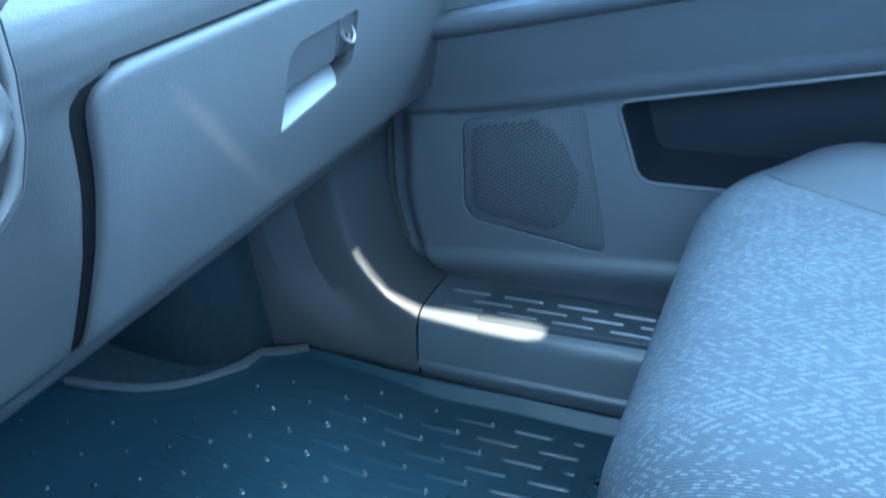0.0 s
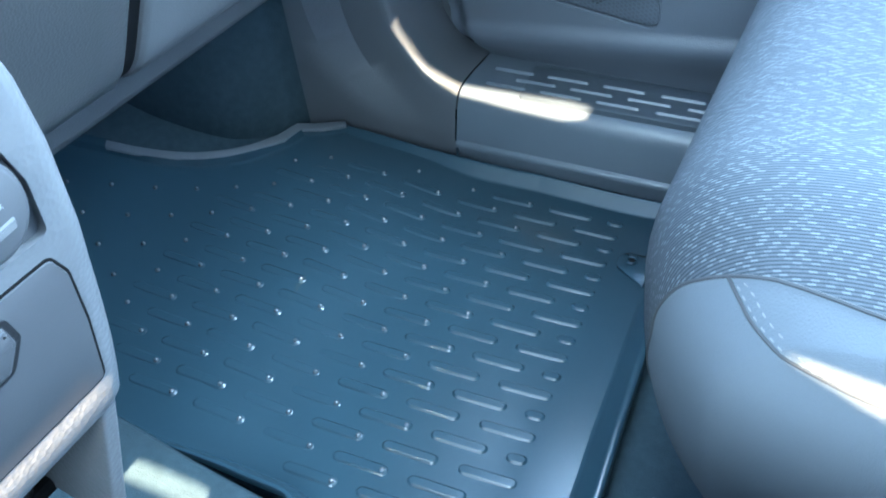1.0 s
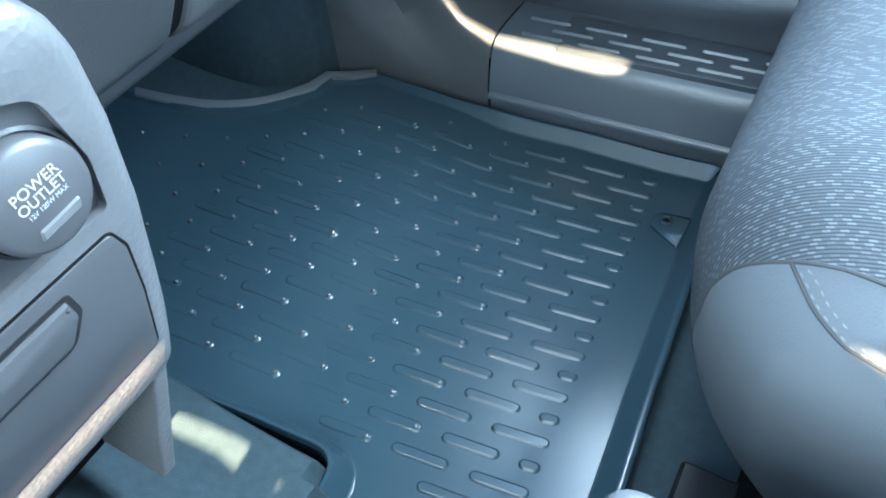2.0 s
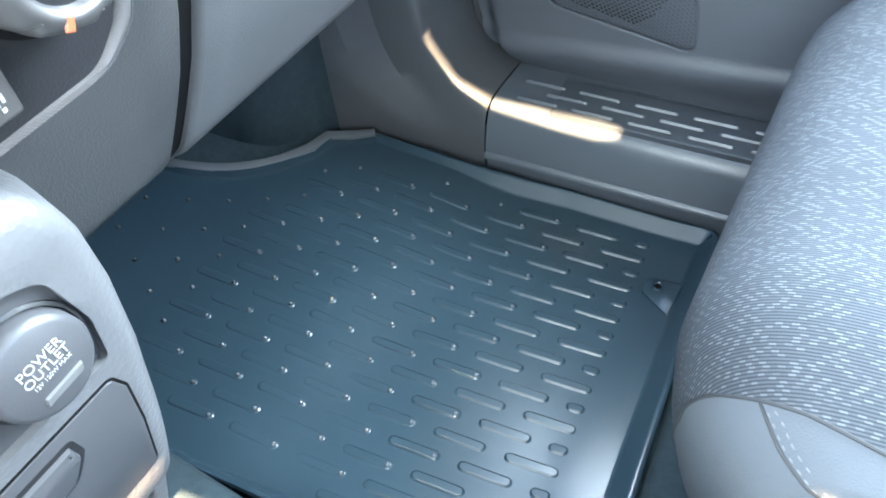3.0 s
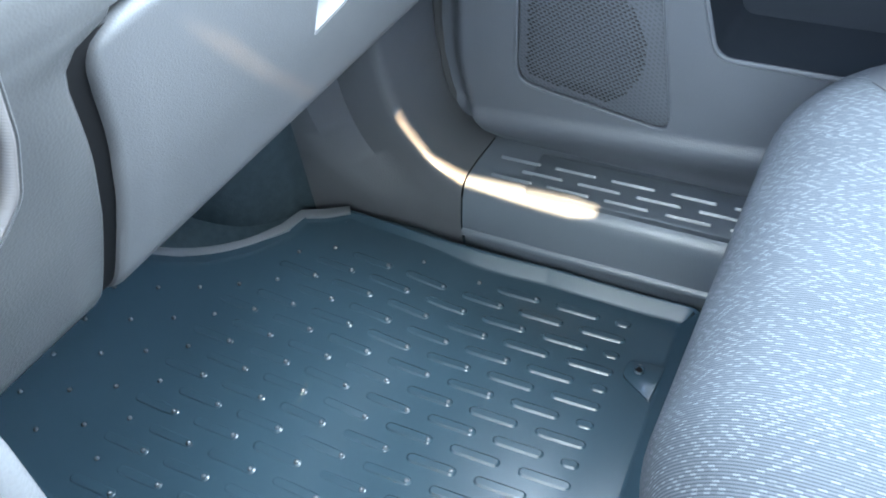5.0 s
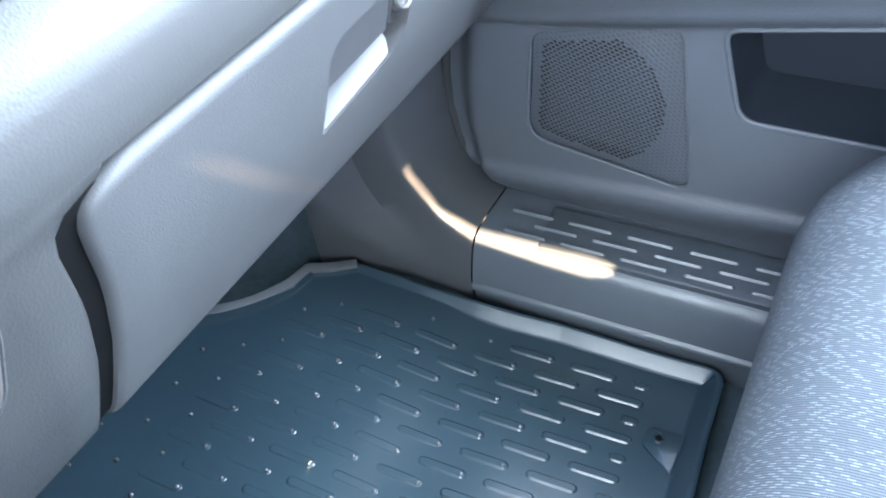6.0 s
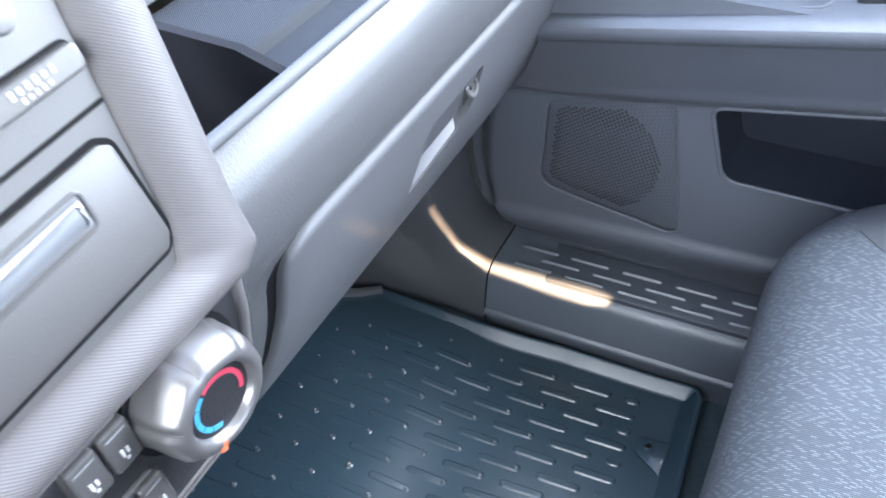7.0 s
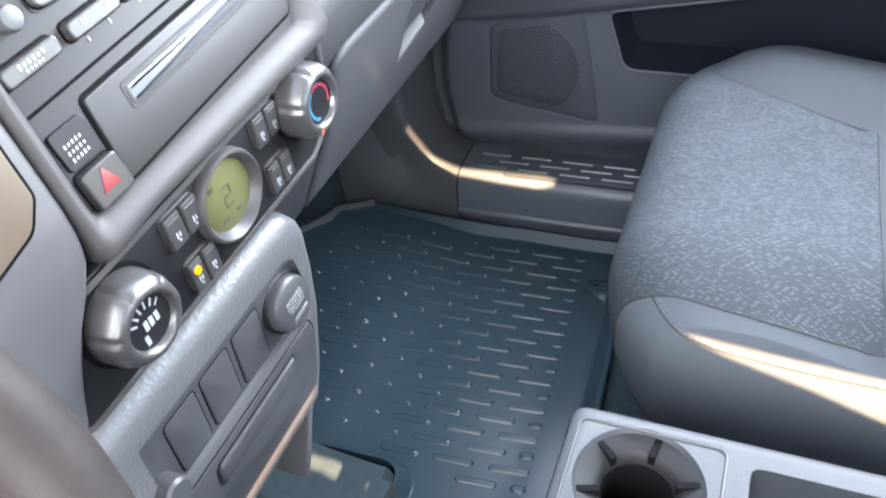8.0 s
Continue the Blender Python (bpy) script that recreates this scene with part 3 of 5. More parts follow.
for x in (0.272, 0.315):
    sw = rounded([(x, 0.884), (x + 0.032, 0.884), (x + 0.032, 0.914), (x, 0.914)], 0.004, 4)
    s = part("window_switch", stack([[(p[0], p[1], arm_z(p[0]) + 0.018) for p in sw], [(p[0], p[1], arm_z(p[0]) + 0.0235) for p in sw], [(p[0], p[1], arm_z(p[0]) + 0.0245) for p in inset(sw, 0.001)]]), M_KEY, arm)
    part("switch_mark", stack([[(x + 0.010 + a, 0.890 + b, arm_z(x + 0.010 + a) + h) for a, b in ((0, 0), (0.012, 0), (0.012, 0.006), (0, 0.006))] for h in (0.0245, 0.0250)]), M_WHITE, s)
# upper door above the armrest, up to the window
part("upper_panel", stack([[(x, y, z) for x, y, z in ring] for ring in (
    [(-0.05, 0.905, 0.385), (1.2, 0.905, 0.53), (1.2, 0.99, 0.53), (-0.05, 0.99, 0.385)],
    [(-0.05, 0.912, 0.47), (1.2, 0.912, 0.60), (1.2, 0.99, 0.60), (-0.05, 0.99, 0.47)],
    [(-0.05, 0.930, 0.60), (1.2, 0.930, 0.66), (1.2, 0.99, 0.66), (-0.05, 0.99, 0.60)])]), M_DOOR, door)

# dark sheets behind the gap round the door: the cavity's shade put into colour
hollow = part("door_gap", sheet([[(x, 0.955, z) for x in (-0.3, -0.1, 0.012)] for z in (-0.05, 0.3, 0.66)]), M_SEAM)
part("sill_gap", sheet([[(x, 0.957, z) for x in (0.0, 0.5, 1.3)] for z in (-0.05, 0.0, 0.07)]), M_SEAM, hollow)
tagged(hollow, "dark sheets painting the shade in the door gap, with rubber seal", "door seal", kind="structure")
part("door_seal", tube([(1.2, 0.940, 0.050), (0.3, 0.940, 0.050), (0.03, 0.9395, 0.049)] + [(p.x - 0.006, 0.9395, p.y) for p in smooth_line([(x, z) for z, x in GAP[1:]], 3)], 0.006, 8), M_SEAM, hollow)

# ---------------------------------------------------------------- dashboard
FACE = [(0.296, -0.030), (0.300, -0.012), (0.304, -0.004), (0.312, 0.003), (0.325, 0.009), (0.345, 0.018), (0.369, 0.0285), (0.395, 0.0375), (0.416, 0.0440), (0.440, 0.0505), (0.4566, 0.0552), (0.4590, 0.0530), (0.466, 0.0540), (0.476, 0.0536), (0.486, 0.0519), (0.4945, 0.0489), (0.502, 0.0448), (0.508, 0.0400), (0.5125, 0.0345), (0.5145, 0.0305)]
SPLIT = [(0.29, 0.4525), (0.31, 0.4560), (0.323, 0.4590), (0.351, 0.4635), (0.37, 0.4660), (0.405, 0.4695), (0.428, 0.4690), (0.439, 0.4690), (0.446, 0.4710), (0.450, 0.4745), (0.4535, 0.4810), (0.4555, 0.4880), (0.4570, 0.4990)]
GROOVE = 0.0092
DASH_END = 0.918


def face_x(z):
    return interp(FACE, z)


dash = empty("dashboard", "dark grey grained dashboard with open tray and glove box", "dashboard")


def fascia():
    rows = []
    for z in [0.296, 0.300, 0.304, 0.308, 0.312, 0.32, 0.33, 0.34, 0.35, 0.36, 0.37, 0.38, 0.39, 0.40, 0.41, 0.42, 0.43, 0.438, 0.446, 0.452, 0.4565, 0.4594]:
        e = interp(SPLIT, z) + 0.004 - GROOVE
        x = face_x(z) - 0.0022 * step(0.43, 0.4565, z) * (z < 0.4568)
        rows.append([(x, 0.30 + (e - 0.003 - 0.30) * k / 8, z) for k in range(9)] + [(x - 0.0012, e - 0.001, z), (x - 0.004, e, z), (x - 0.022, e, z)])
    bm = sheet(rows)
    up = []
    zz = [0.4592 + 0.0025 * k for k in range(20)] + [0.5105, 0.5125, 0.5135, 0.5142, 0.5145]
    for z in zz:
        x = face_x(z)
        up.append([(x, 0.30 + (DASH_END - 0.30) * k / 40, z) for k in range(41)])
    first = [(x - 0.003, y, z - 0.0012) for x, y, z in up[0]]
    back = [(x - 0.03, y, z - 0.0012) for x, y, z in up[0]]
    tail = [[(face_x(0.5145) + dx, y, 0.5145 + dz) for _, y, _ in up[0]] for dx, dz in ((-0.0035, -0.001), (-0.0055, -0.004))]
    b2 = sheet([back, first] + up + tail)
    return bm, b2


lower_face, upper_face = fascia()
part("fascia", upper_face, M_LEATHER, dash, "dark grained roll under the open tray", angle=60)
part("side_panel", lower_face, M_LEATHER, dash, angle=60)


def dash_core():
    prof = [(x - 0.020, z) for z, x in FACE if z < 0.46] + [(0.03, 0.457), (-0.30, 0.455), (-0.30, 0.33), (-0.10, 0.30)]
    return extrude_y(prof, 0.30, DASH_END - 0.004)


# the black gap between fascia and glove box lid
part("lid_gap", sheet([[(face_x(z) - 0.0035, interp(SPLIT, z) + 0.004 + d, z) for d in (-GROOVE - 0.001, -0.006, 0.003)] for z in [0.302 + 0.004 * k for k in range(39)]]), M_DARK, dash)
part("dash_core", dash_core(), M_LEATHER, dash)
# the knee panel under the lid, set back
knee = [(-0.20, 0.33), (-0.030, 0.33), (-0.048, 0.290), (-0.054, 0.264), (-0.060, 0.2565), (-0.070, 0.2545), (-0.20, 0.262)]
part("knee_panel", extrude_y(knee, 0.30, DASH_END - 0.03), M_DASH, dash, "dark plastic panel under the glove box", angle=60)
X0 = face_x(0.5145)
part("tray_lip", extrude_y([(X0 + 0.0015 + 0.0036 * math.cos(2 * math.pi * k / 14), 0.5150 + 0.0036 * math.sin(2 * math.pi * k / 14)) for k in range(14)], 0.40, DASH_END - 0.002), M_DASH, dash)
part("tray", extrude_y([(X0 + dx, 0.5145 + dz) for dx, dz in ((-0.003, -0.002), (-0.006, -0.02), (-0.009, -0.052), (-0.018, -0.0555), (-0.10, -0.0555), (-0.108, -0.05), (-0.118, 0.004))], 0.40, 0.533, 1, False), M_FELT, dash, "deep black open tray")
part("partition", stack([[(x, y, z) for x, z in ((X0 - 0.004, 0.45), (X0 - 0.004, 0.5145), (X0 - 0.03, 0.522), (X0 - 0.119, 0.524), (X0 - 0.119, 0.45))] for y in (0.531, 0.537)]), M_FELT, dash)
part("shelf_mat", extrude_y([(X0 + dx, 0.5145 + dz) for dx, dz in ((-0.002, -0.002), (-0.005, -0.012), (-0.010, -0.015), (-0.040, -0.013), (-0.044, -0.008), (-0.050, -0.007), (-0.054, -0.011), (-0.118, -0.006))], 0.537, DASH_END - 0.008, 1, False), M_SHELF, dash)
part("dash_top", extrude_y([(X0 + dx, 0.5145 + dz) for dx, dz in ((-0.118, 0.0), (-0.119, 0.006), (-0.122, 0.009), (-0.16, 0.012), (-0.20, 0.016), (-0.206, 0.022), (-0.214, 0.024), (-0.30, 0.034), (-0.44, 0.048), (-0.80, 0.065))], 0.02, 0.97, 1, False), M_LEATHER, dash)
part("tray_end", stack([[(x, y, z) for x, z in ((0.028, 0.46), (0.028, 0.510), (-0.10, 0.516), (-0.12, 0.46))] for y in (DASH_END - 0.010, DASH_END)]), M_DASH, dash)


def glove_door():
    zs = [0.3005, 0.302, 0.305, 0.309, 0.314, 0.32] + [0.33 + 0.01 * k for k in range(12)] + [0.444, 0.447, 0.450, 0.4525, 0.4545, 0.4560, 0.4566]
    front, rear = [], []
    top = 0.4566
    for z in zs:
        roll = 0.0
        if z > top - 0.006:
            roll = 0.006 - math.sqrt(max(0.0, 0.006 ** 2 - (z - top + 0.006) ** 2))
        if z < 0.309:
            roll = max(roll, 0.0)
        e = interp(SPLIT, z) + 0.004
        x = face_x(z) + 0.0015 - roll
        cols = [(-0.018, 0.0), (-0.006, 0.0), (-0.0025, 0.0008), (-0.0008, 0.0025), (0.0, 0.005)]
        row = [(x + dx, e + dy, z) for dx, dy in cols]
        row += [(x, e + 0.005 + (DASH_END - 0.012 - e - 0.005) * k / 24, z) for k in range(1, 25)]
        row += [(x - 0.004, DASH_END - 0.010, z), (x - 0.018, DASH_END - 0.010, z)]
        front.append(row)
    rings = [[*r] for r in front]
    bm = bmesh.new()
    vs = [[bm.verts.new(p) for p in r] for r in rings]
    for a, b in zip(vs, vs[1:]):
        for k in range(len(a)):
            bm.faces.new((a[k], a[(k + 1) % len(a)], b[(k + 1) % len(b)], b[k]))
    bm.faces.new(vs[0])
    bm.faces.new(vs[-1])
    return bm


glove = part("glove_box_lid", glove_door(), M_DASH, dash, "smooth grey glove box lid", angle=50)
HANDLE = rounded([(0.6195, 0.3680), (0.689, 0.3790), (0.7035, 0.392), (0.7055, 0.4300), (0.632, 0.4265), (0.6225, 0.4180)], [0.003, 0.008, 0.006, 0.005, 0.006, 0.006], 4)
cut(glove, stack([[(0.10, p[0], p[1]) for p in HANDLE], [(face_x(p[1]) - 0.0165, p[0], p[1]) for p in inset(HANDLE, 0.001)]]))
# the scoop under the handle, its paddle and the lock plate
ramp = []
for k in range(9):
    f = k / 8
    za, zb = 0.3692 + 0.027 * f, 0.3802 + 0.018 * f
    dep = -0.0004 - 0.0155 * math.sin(f * math.pi / 2)
    ramp.append([(face_x(za + (zb - za) * w) + dep, 0.6205 + 0.0725 * w + 0.006 * f * w, za + (zb - za) * w) for w in (0, 0.05, 0.3, 0.6, 0.85, 0.95, 1.0)])
part("handle_scoop", sheet(ramp), M_SMOOTH, glove)
paddle = rounded([(0.6225, 0.3965), (0.6825, 0.3995), (0.6825, 0.4275), (0.633, 0.4250), (0.6245, 0.4170)], [0.002, 0.002, 0.002, 0.006, 0.006], 4)
part("handle_paddle", stack([[(face_x(p[1]) - 0.0160, p[0], p[1]) for p in paddle], [(face_x(p[1]) - 0.002, p[0], p[1]) for p in paddle], [(face_x(p[1]) - 0.001, p[0], p[1]) for p in inset(paddle, 0.001)]]), M_SMOOTH, glove)
lock_plate = rounded([(0.6835, 0.4005), (0.7020, 0.4010), (0.7045, 0.4285), (0.6835, 0.4278)], 0.003, 4)
part("lock_plate", stack([[(face_x(p[1]) - 0.0160, p[0], p[1]) for p in lock_plate], [(face_x(p[1]) - 0.002, p[0], p[1]) for p in lock_plate], [(face_x(p[1]) - 0.001, p[0], p[1]) for p in inset(lock_plate, 0.001)]]), M_SMOOTH, glove)
lockring = part("lock", lathe([(0.0085, -0.008), (0.0085, 0.0), (0.0075, 0.001), (0.0058, 0.0005), (0.0055, -0.002), (0, -0.002)], 28), M_SATIN, glove, "round chrome glove box lock")
placed(lockring, facing_rear(face_x(0.4155), 0.6945, 0.4155, -14))
slot = part("keyhole", box(-0.0007, 0.0007, -0.003, 0.003, -0.002, -0.0014, 0.0001), M_DARK, lockring)

# ---------------------------------------------------------------- centre stack
FX = 0.070                    # the climate panel's face
LEAN = math.atan(0.29)        # the radio above it leans forwards
STACK = facing_rear(0.070, 0.30, 0.525, -math.degrees(LEAN))
PANEL = facing_rear(FX, 0.30, 0.45)
stk = empty("centre_stack", "silver ribbed centre stack with radio and climate panel", "centre console")


radio = empty("car_radio", "dark grey built-in car radio with pale keys and disc slot", "car radio")
climate = empty("climate_control_panel", "black climate control panel with two satin knobs and round display", "climate control")


def yz(points):
    """Places (y, z) of the car as local (x, y) of the leaning radio face."""
    return [(p[0] - 0.30, (p[1] - 0.525) / math.cos(LEAN)) for p in points]


def yz_low(points):
    """The same for the upright climate panel."""
    return [(p[0] - 0.30, p[1] - 0.45) for p in points]


def on_stack(name, bm, mat, parent=None, label="", face=None, angle=40):
    ob = part(name, bm, mat, parent or stk, label, angle=angle)
    m = face or STACK
    if parent and parent is not stk:
        m = parent.matrix_basis.inverted() @ m
    ob.matrix_basis = m
    return ob


B_OUT = rounded(yz([(0.470, 0.700), (0.4545, 0.612), (0.4490, 0.563), (0.4445, 0.524), (0.4450, 0.503), (0.4330, 0.4960), (0.2470, 0.4955), (0.2010, 0.4900), (0.2030, 0.520), (0.2065, 0.572), (0.212, 0.630), (0.218, 0.700)]), [0, 0.02, 0.02, 0.006, 0.006, 0.004, 0.02, 0.01, 0.02, 0.02, 0.02, 0], 5)
B_IN = rounded(yz([(0.440, 0.690), (0.4255, 0.612), (0.4205, 0.572), (0.4160, 0.532), (0.4110, 0.5190), (0.4060, 0.5178), (0.2470, 0.5135), (0.2150, 0.5140), (0.2145, 0.524), (0.2175, 0.560), (0.2195, 0.590), (0.226, 0.690)]), [0, 0.02, 0.02, 0.004, 0.003, 0.003, 0.02, 0.006, 0.02, 0.02, 0.02, 0], 5)


def bezel_ring(outer, inner):
    """A frame with a rounded crest, low towards the radio."""
    rings = []
    for f, h in ((0.0, -0.05), (0.0, -0.003), (0.02, 0.0), (0.08, 0.0030), (0.20, 0.0052), (0.38, 0.0062), (0.56, 0.0058), (0.74, 0.0042), (0.90, 0.0018), (0.97, 0.0), (1.0, -0.002), (1.0, -0.05)):
        rings.append([(o[0] + (i[0] - o[0]) * f, o[1] + (i[1] - o[1]) * f, h) for o, i in zip(outer, inner)])
    rings.append(rings[0])
    bm = stack(rings, (False, False))
    bmesh.ops.remove_doubles(bm, verts=bm.verts, dist=1e-6)
    return bm


on_stack("bezel", bezel_ring(B_OUT, B_IN), M_RIB, label="silver bezel with fine slanting ribs", angle=60)
# radio face, set back inside the bezel
on_stack("radio_face", plate(inset(B_IN, -0.004), -0.001, 0.001, -0.05), M_RADIO, radio)


def key(name, y0, y1, z0, z1, mat, h=0.004, r=0.003, parent=None, base=-0.002, dish=0.0, climb=0.045, low=False):
    """A key between the heights z0 and z1; the radio's rows climb a little towards the passenger."""
    if low:
        o = rounded(yz_low([(y0, z0), (y1, z0), (y1, z1), (y0, z1)]), r, 4)
        return on_stack(name, plate(o, h, min(0.0012, h * 0.4), base, dish), mat, parent or climate, face=PANEL, angle=16)
    o = rounded(yz([(y, z + climb * (y - 0.34)) for y, z in ((y0, z0), (y1, z0), (y1, z1), (y0, z1))]), r, 4)
    k = on_stack(name, plate(o, h, min(0.0012, h * 0.4), base, dish), mat, parent or radio, angle=16)
    if h > 0.003:
        on_stack("key_gap", plate(inset(o, -0.0012), -0.0005, 0.0001, -0.003), M_DARK, k)
    return k


def bars(y, z, w, h, n, parent, x, mat=None, low=False, climb=0.045):
    """Unreadable print: n short bars."""
    for i in range(n):
        yy = y + (i - (n - 1) / 2) * w * 1.35
        tall = h * (1.0, 0.72, 0.88)[i % 3]
        q = [(yy - w * 0.34, z - tall / 2), (yy + w * 0.34, z - tall / 2), (yy + w * 0.34, z + tall / 2), (yy - w * 0.34, z + tall / 2)]
        o = yz_low(q) if low else yz([(a, b + climb * (a - 0.34)) for a, b in q])
        on_stack("print_bar", plate(o, x + 0.0004, 0.0001, x - 0.0004), mat or M_WHITE, parent, face=PANEL if low else None)


# disc lid with its long bright slot bar
lid_line = rounded(yz([(0.2435, 0.5150), (0.4110, 0.5250), (0.4145, 0.5300), (0.4140, 0.5640), (0.4095, 0.5665), (0.2470, 0.5575)]), [0.003, 0.004, 0.004, 0.003, 0.003, 0.003], 4)
lid = on_stack("disc_lid", plate(lid_line, 0.0012, 0.0008, -0.003), M_RADIO, radio, label="smooth grey disc slot lid")
on_stack("lid_groove", frame_ring(inset(lid_line, -0.0022), lid_line, -0.0004, 0.0002, -0.003), M_DARK, lid)
slot_line = rounded(yz([(0.2690, 0.5402), (0.3950, 0.5472), (0.3955, 0.5595), (0.2695, 0.5525)]), 0.0024, 5)
on_stack("slot_bar", plate(inset(slot_line, 0.0012), 0.0036, 0.0030, 0.001), M_BAR, lid, "long pale chrome slot bar")
on_stack("slot_recess", frame_ring(inset(slot_line, -0.0010), inset(slot_line, 0.0006), 0.0018, 0.0004, 0.0005), M_RADIO, lid)

KEY_SPANS = ((0.3830, 0.4205), (0.3425, 0.3795), (0.3005, 0.3380), (0.2600, 0.2955), (0.2170, 0.2525))
for i, (a, b) in enumerate(KEY_SPANS):
    k = key("radio_key", a, b, 0.5835, 0.5920, M_KEY, 0.0050, 0.003)
    if i in (0, 4):
        bars((a + b) / 2, 0.5890, 0.0022, 0.0024, 6, k, 0.0050)
        bars((a + b) / 2, 0.5862, 0.0018, 0.0016, 5, k, 0.0050)
    else:
        bars(a + 0.010, 0.5885, 0.0016, 0.0024, 2, k, 0.0050)
        bars(b - 0.008, 0.5892, 0.0016, 0.0024, 2, k, 0.0050)
        bars(a + 0.011, 0.5800, 0.0016, 0.0022, 1, radio, -0.0008)
        bars(b - 0.008, 0.5806, 0.0016, 0.0022, 1, radio, -0.0008)
on_stack("key_groove", plate(rounded(yz([(0.219, 0.5637), (0.421, 0.5752), (0.421, 0.5768), (0.219, 0.5653)]), 0.0005, 2), -0.0006, 0.0001, -0.004), M_DARK, radio)
key("key_well", 0.2520, 0.3870, 0.5985, 0.6135, M_BLACK, -0.0006, 0.006, climb=0.02)
for i in range(4):
    a, b = 0.2540 + 0.0328 * i, 0.2540 + 0.0328 * (i + 1) - 0.0008
    k = key("source_key", a, b, 0.6000, 0.6120, M_PALEKEY, 0.0034, 0.0058 if i in (0, 3) else 0.0014, climb=0.02)
    bars((a + b) / 2, 0.606, 0.0018, 0.0024, 3, k, 0.0034, climb=0.02)
for y, z in ((0.4045, 0.6105), (0.3895, 0.6080), (0.2393, 0.6015)):
    b = on_stack("round_button", lathe([(0.0062, -0.002), (0.0062, 0.0035), (0.0052, 0.0056), (0.003, 0.0062), (0, 0.0063)], 24), M_PALEKEY, radio)
    q = yz([(y, z)])[0]
    b.matrix_basis = STACK @ Matrix.Translation((q[0], q[1], 0))
screen_line = rounded(yz([(0.232, 0.6300), (0.395, 0.6310), (0.397, 0.682), (0.240, 0.682)]), 0.004, 4)
frame_line = rounded(yz([(0.226, 0.6165), (0.4185, 0.6190), (0.4210, 0.688), (0.232, 0.688)]), 0.004, 4)
on_stack("display_frame", plate(frame_line, 0.0010, 0.0008, -0.003), M_BAND, radio)
on_stack("display", plate(screen_line, 0.0018, 0.0003, 0.0), M_SCREEN, radio, label="pale green lit radio display")
for y, n in ((0.3700, 3), (0.3860, 5), (0.4030, 2), (0.335, 4), (0.300, 4)):
    bars(y, 0.6205, 0.0016, 0.0020, n, radio, 0.0011, climb=0.02)

# hazard switch and its neighbour
hz = key("hazard_switch", 0.2180, 0.2425, 0.5160, 0.5350, M_KEY, 0.0050, 0.003, stk, climb=0.02)
on_stack("hazard_triangle", plate(yz([(0.2235, 0.5195), (0.2362, 0.5200), (0.2300, 0.5310)]), 0.0054, 0.0002, 0.004), M_RED, hz, "red warning triangle")
ab = key("passenger_airbag_lamp", 0.2185, 0.2415, 0.5372, 0.5565, M_BLACK, 0.0015, 0.003, stk, climb=0.02)
for z in (0.5515, 0.5480, 0.5445):
    bars(0.2285, z, 0.0019, 0.0020, 5, ab, 0.0015)

# climate panel
H_LINE = rounded(yz_low([(0.150, 0.4850), (0.4340, 0.4960), (0.4320, 0.474), (0.4260, 0.450), (0.4165, 0.4320), (0.4020, 0.4225), (0.150, 0.4165)]), [0.01, 0.004, 0.02, 0.03, 0.015, 0.02, 0.01], 5)
H_IN = rounded(yz_low([(0.150, 0.4850), (0.4270, 0.4955), (0.4248, 0.474), (0.4188, 0.451), (0.4098, 0.4350), (0.3970, 0.4245), (0.150, 0.4185)]), [0.01, 0.006, 0.02, 0.03, 0.015, 0.02, 0.01], 5)
on_stack("climate_face", plate(inset(H_IN, -0.001), 0.0030, 0.0004, -0.05), M_BLACK, climate, label="black climate control panel", face=PANEL)
on_stack("panel_surround", frame_ring(H_LINE, H_IN, 0.0052, 0.0022, -0.05), M_RIB, climate, "silver surround of the climate panel", face=PANEL, angle=60)
on_stack("climate_rim", frame_ring(inset(H_LINE, -0.0022), inset(H_LINE, -0.0002), 0.0026, 0.0009, -0.05), M_LEATHER, climate, face=PANEL)


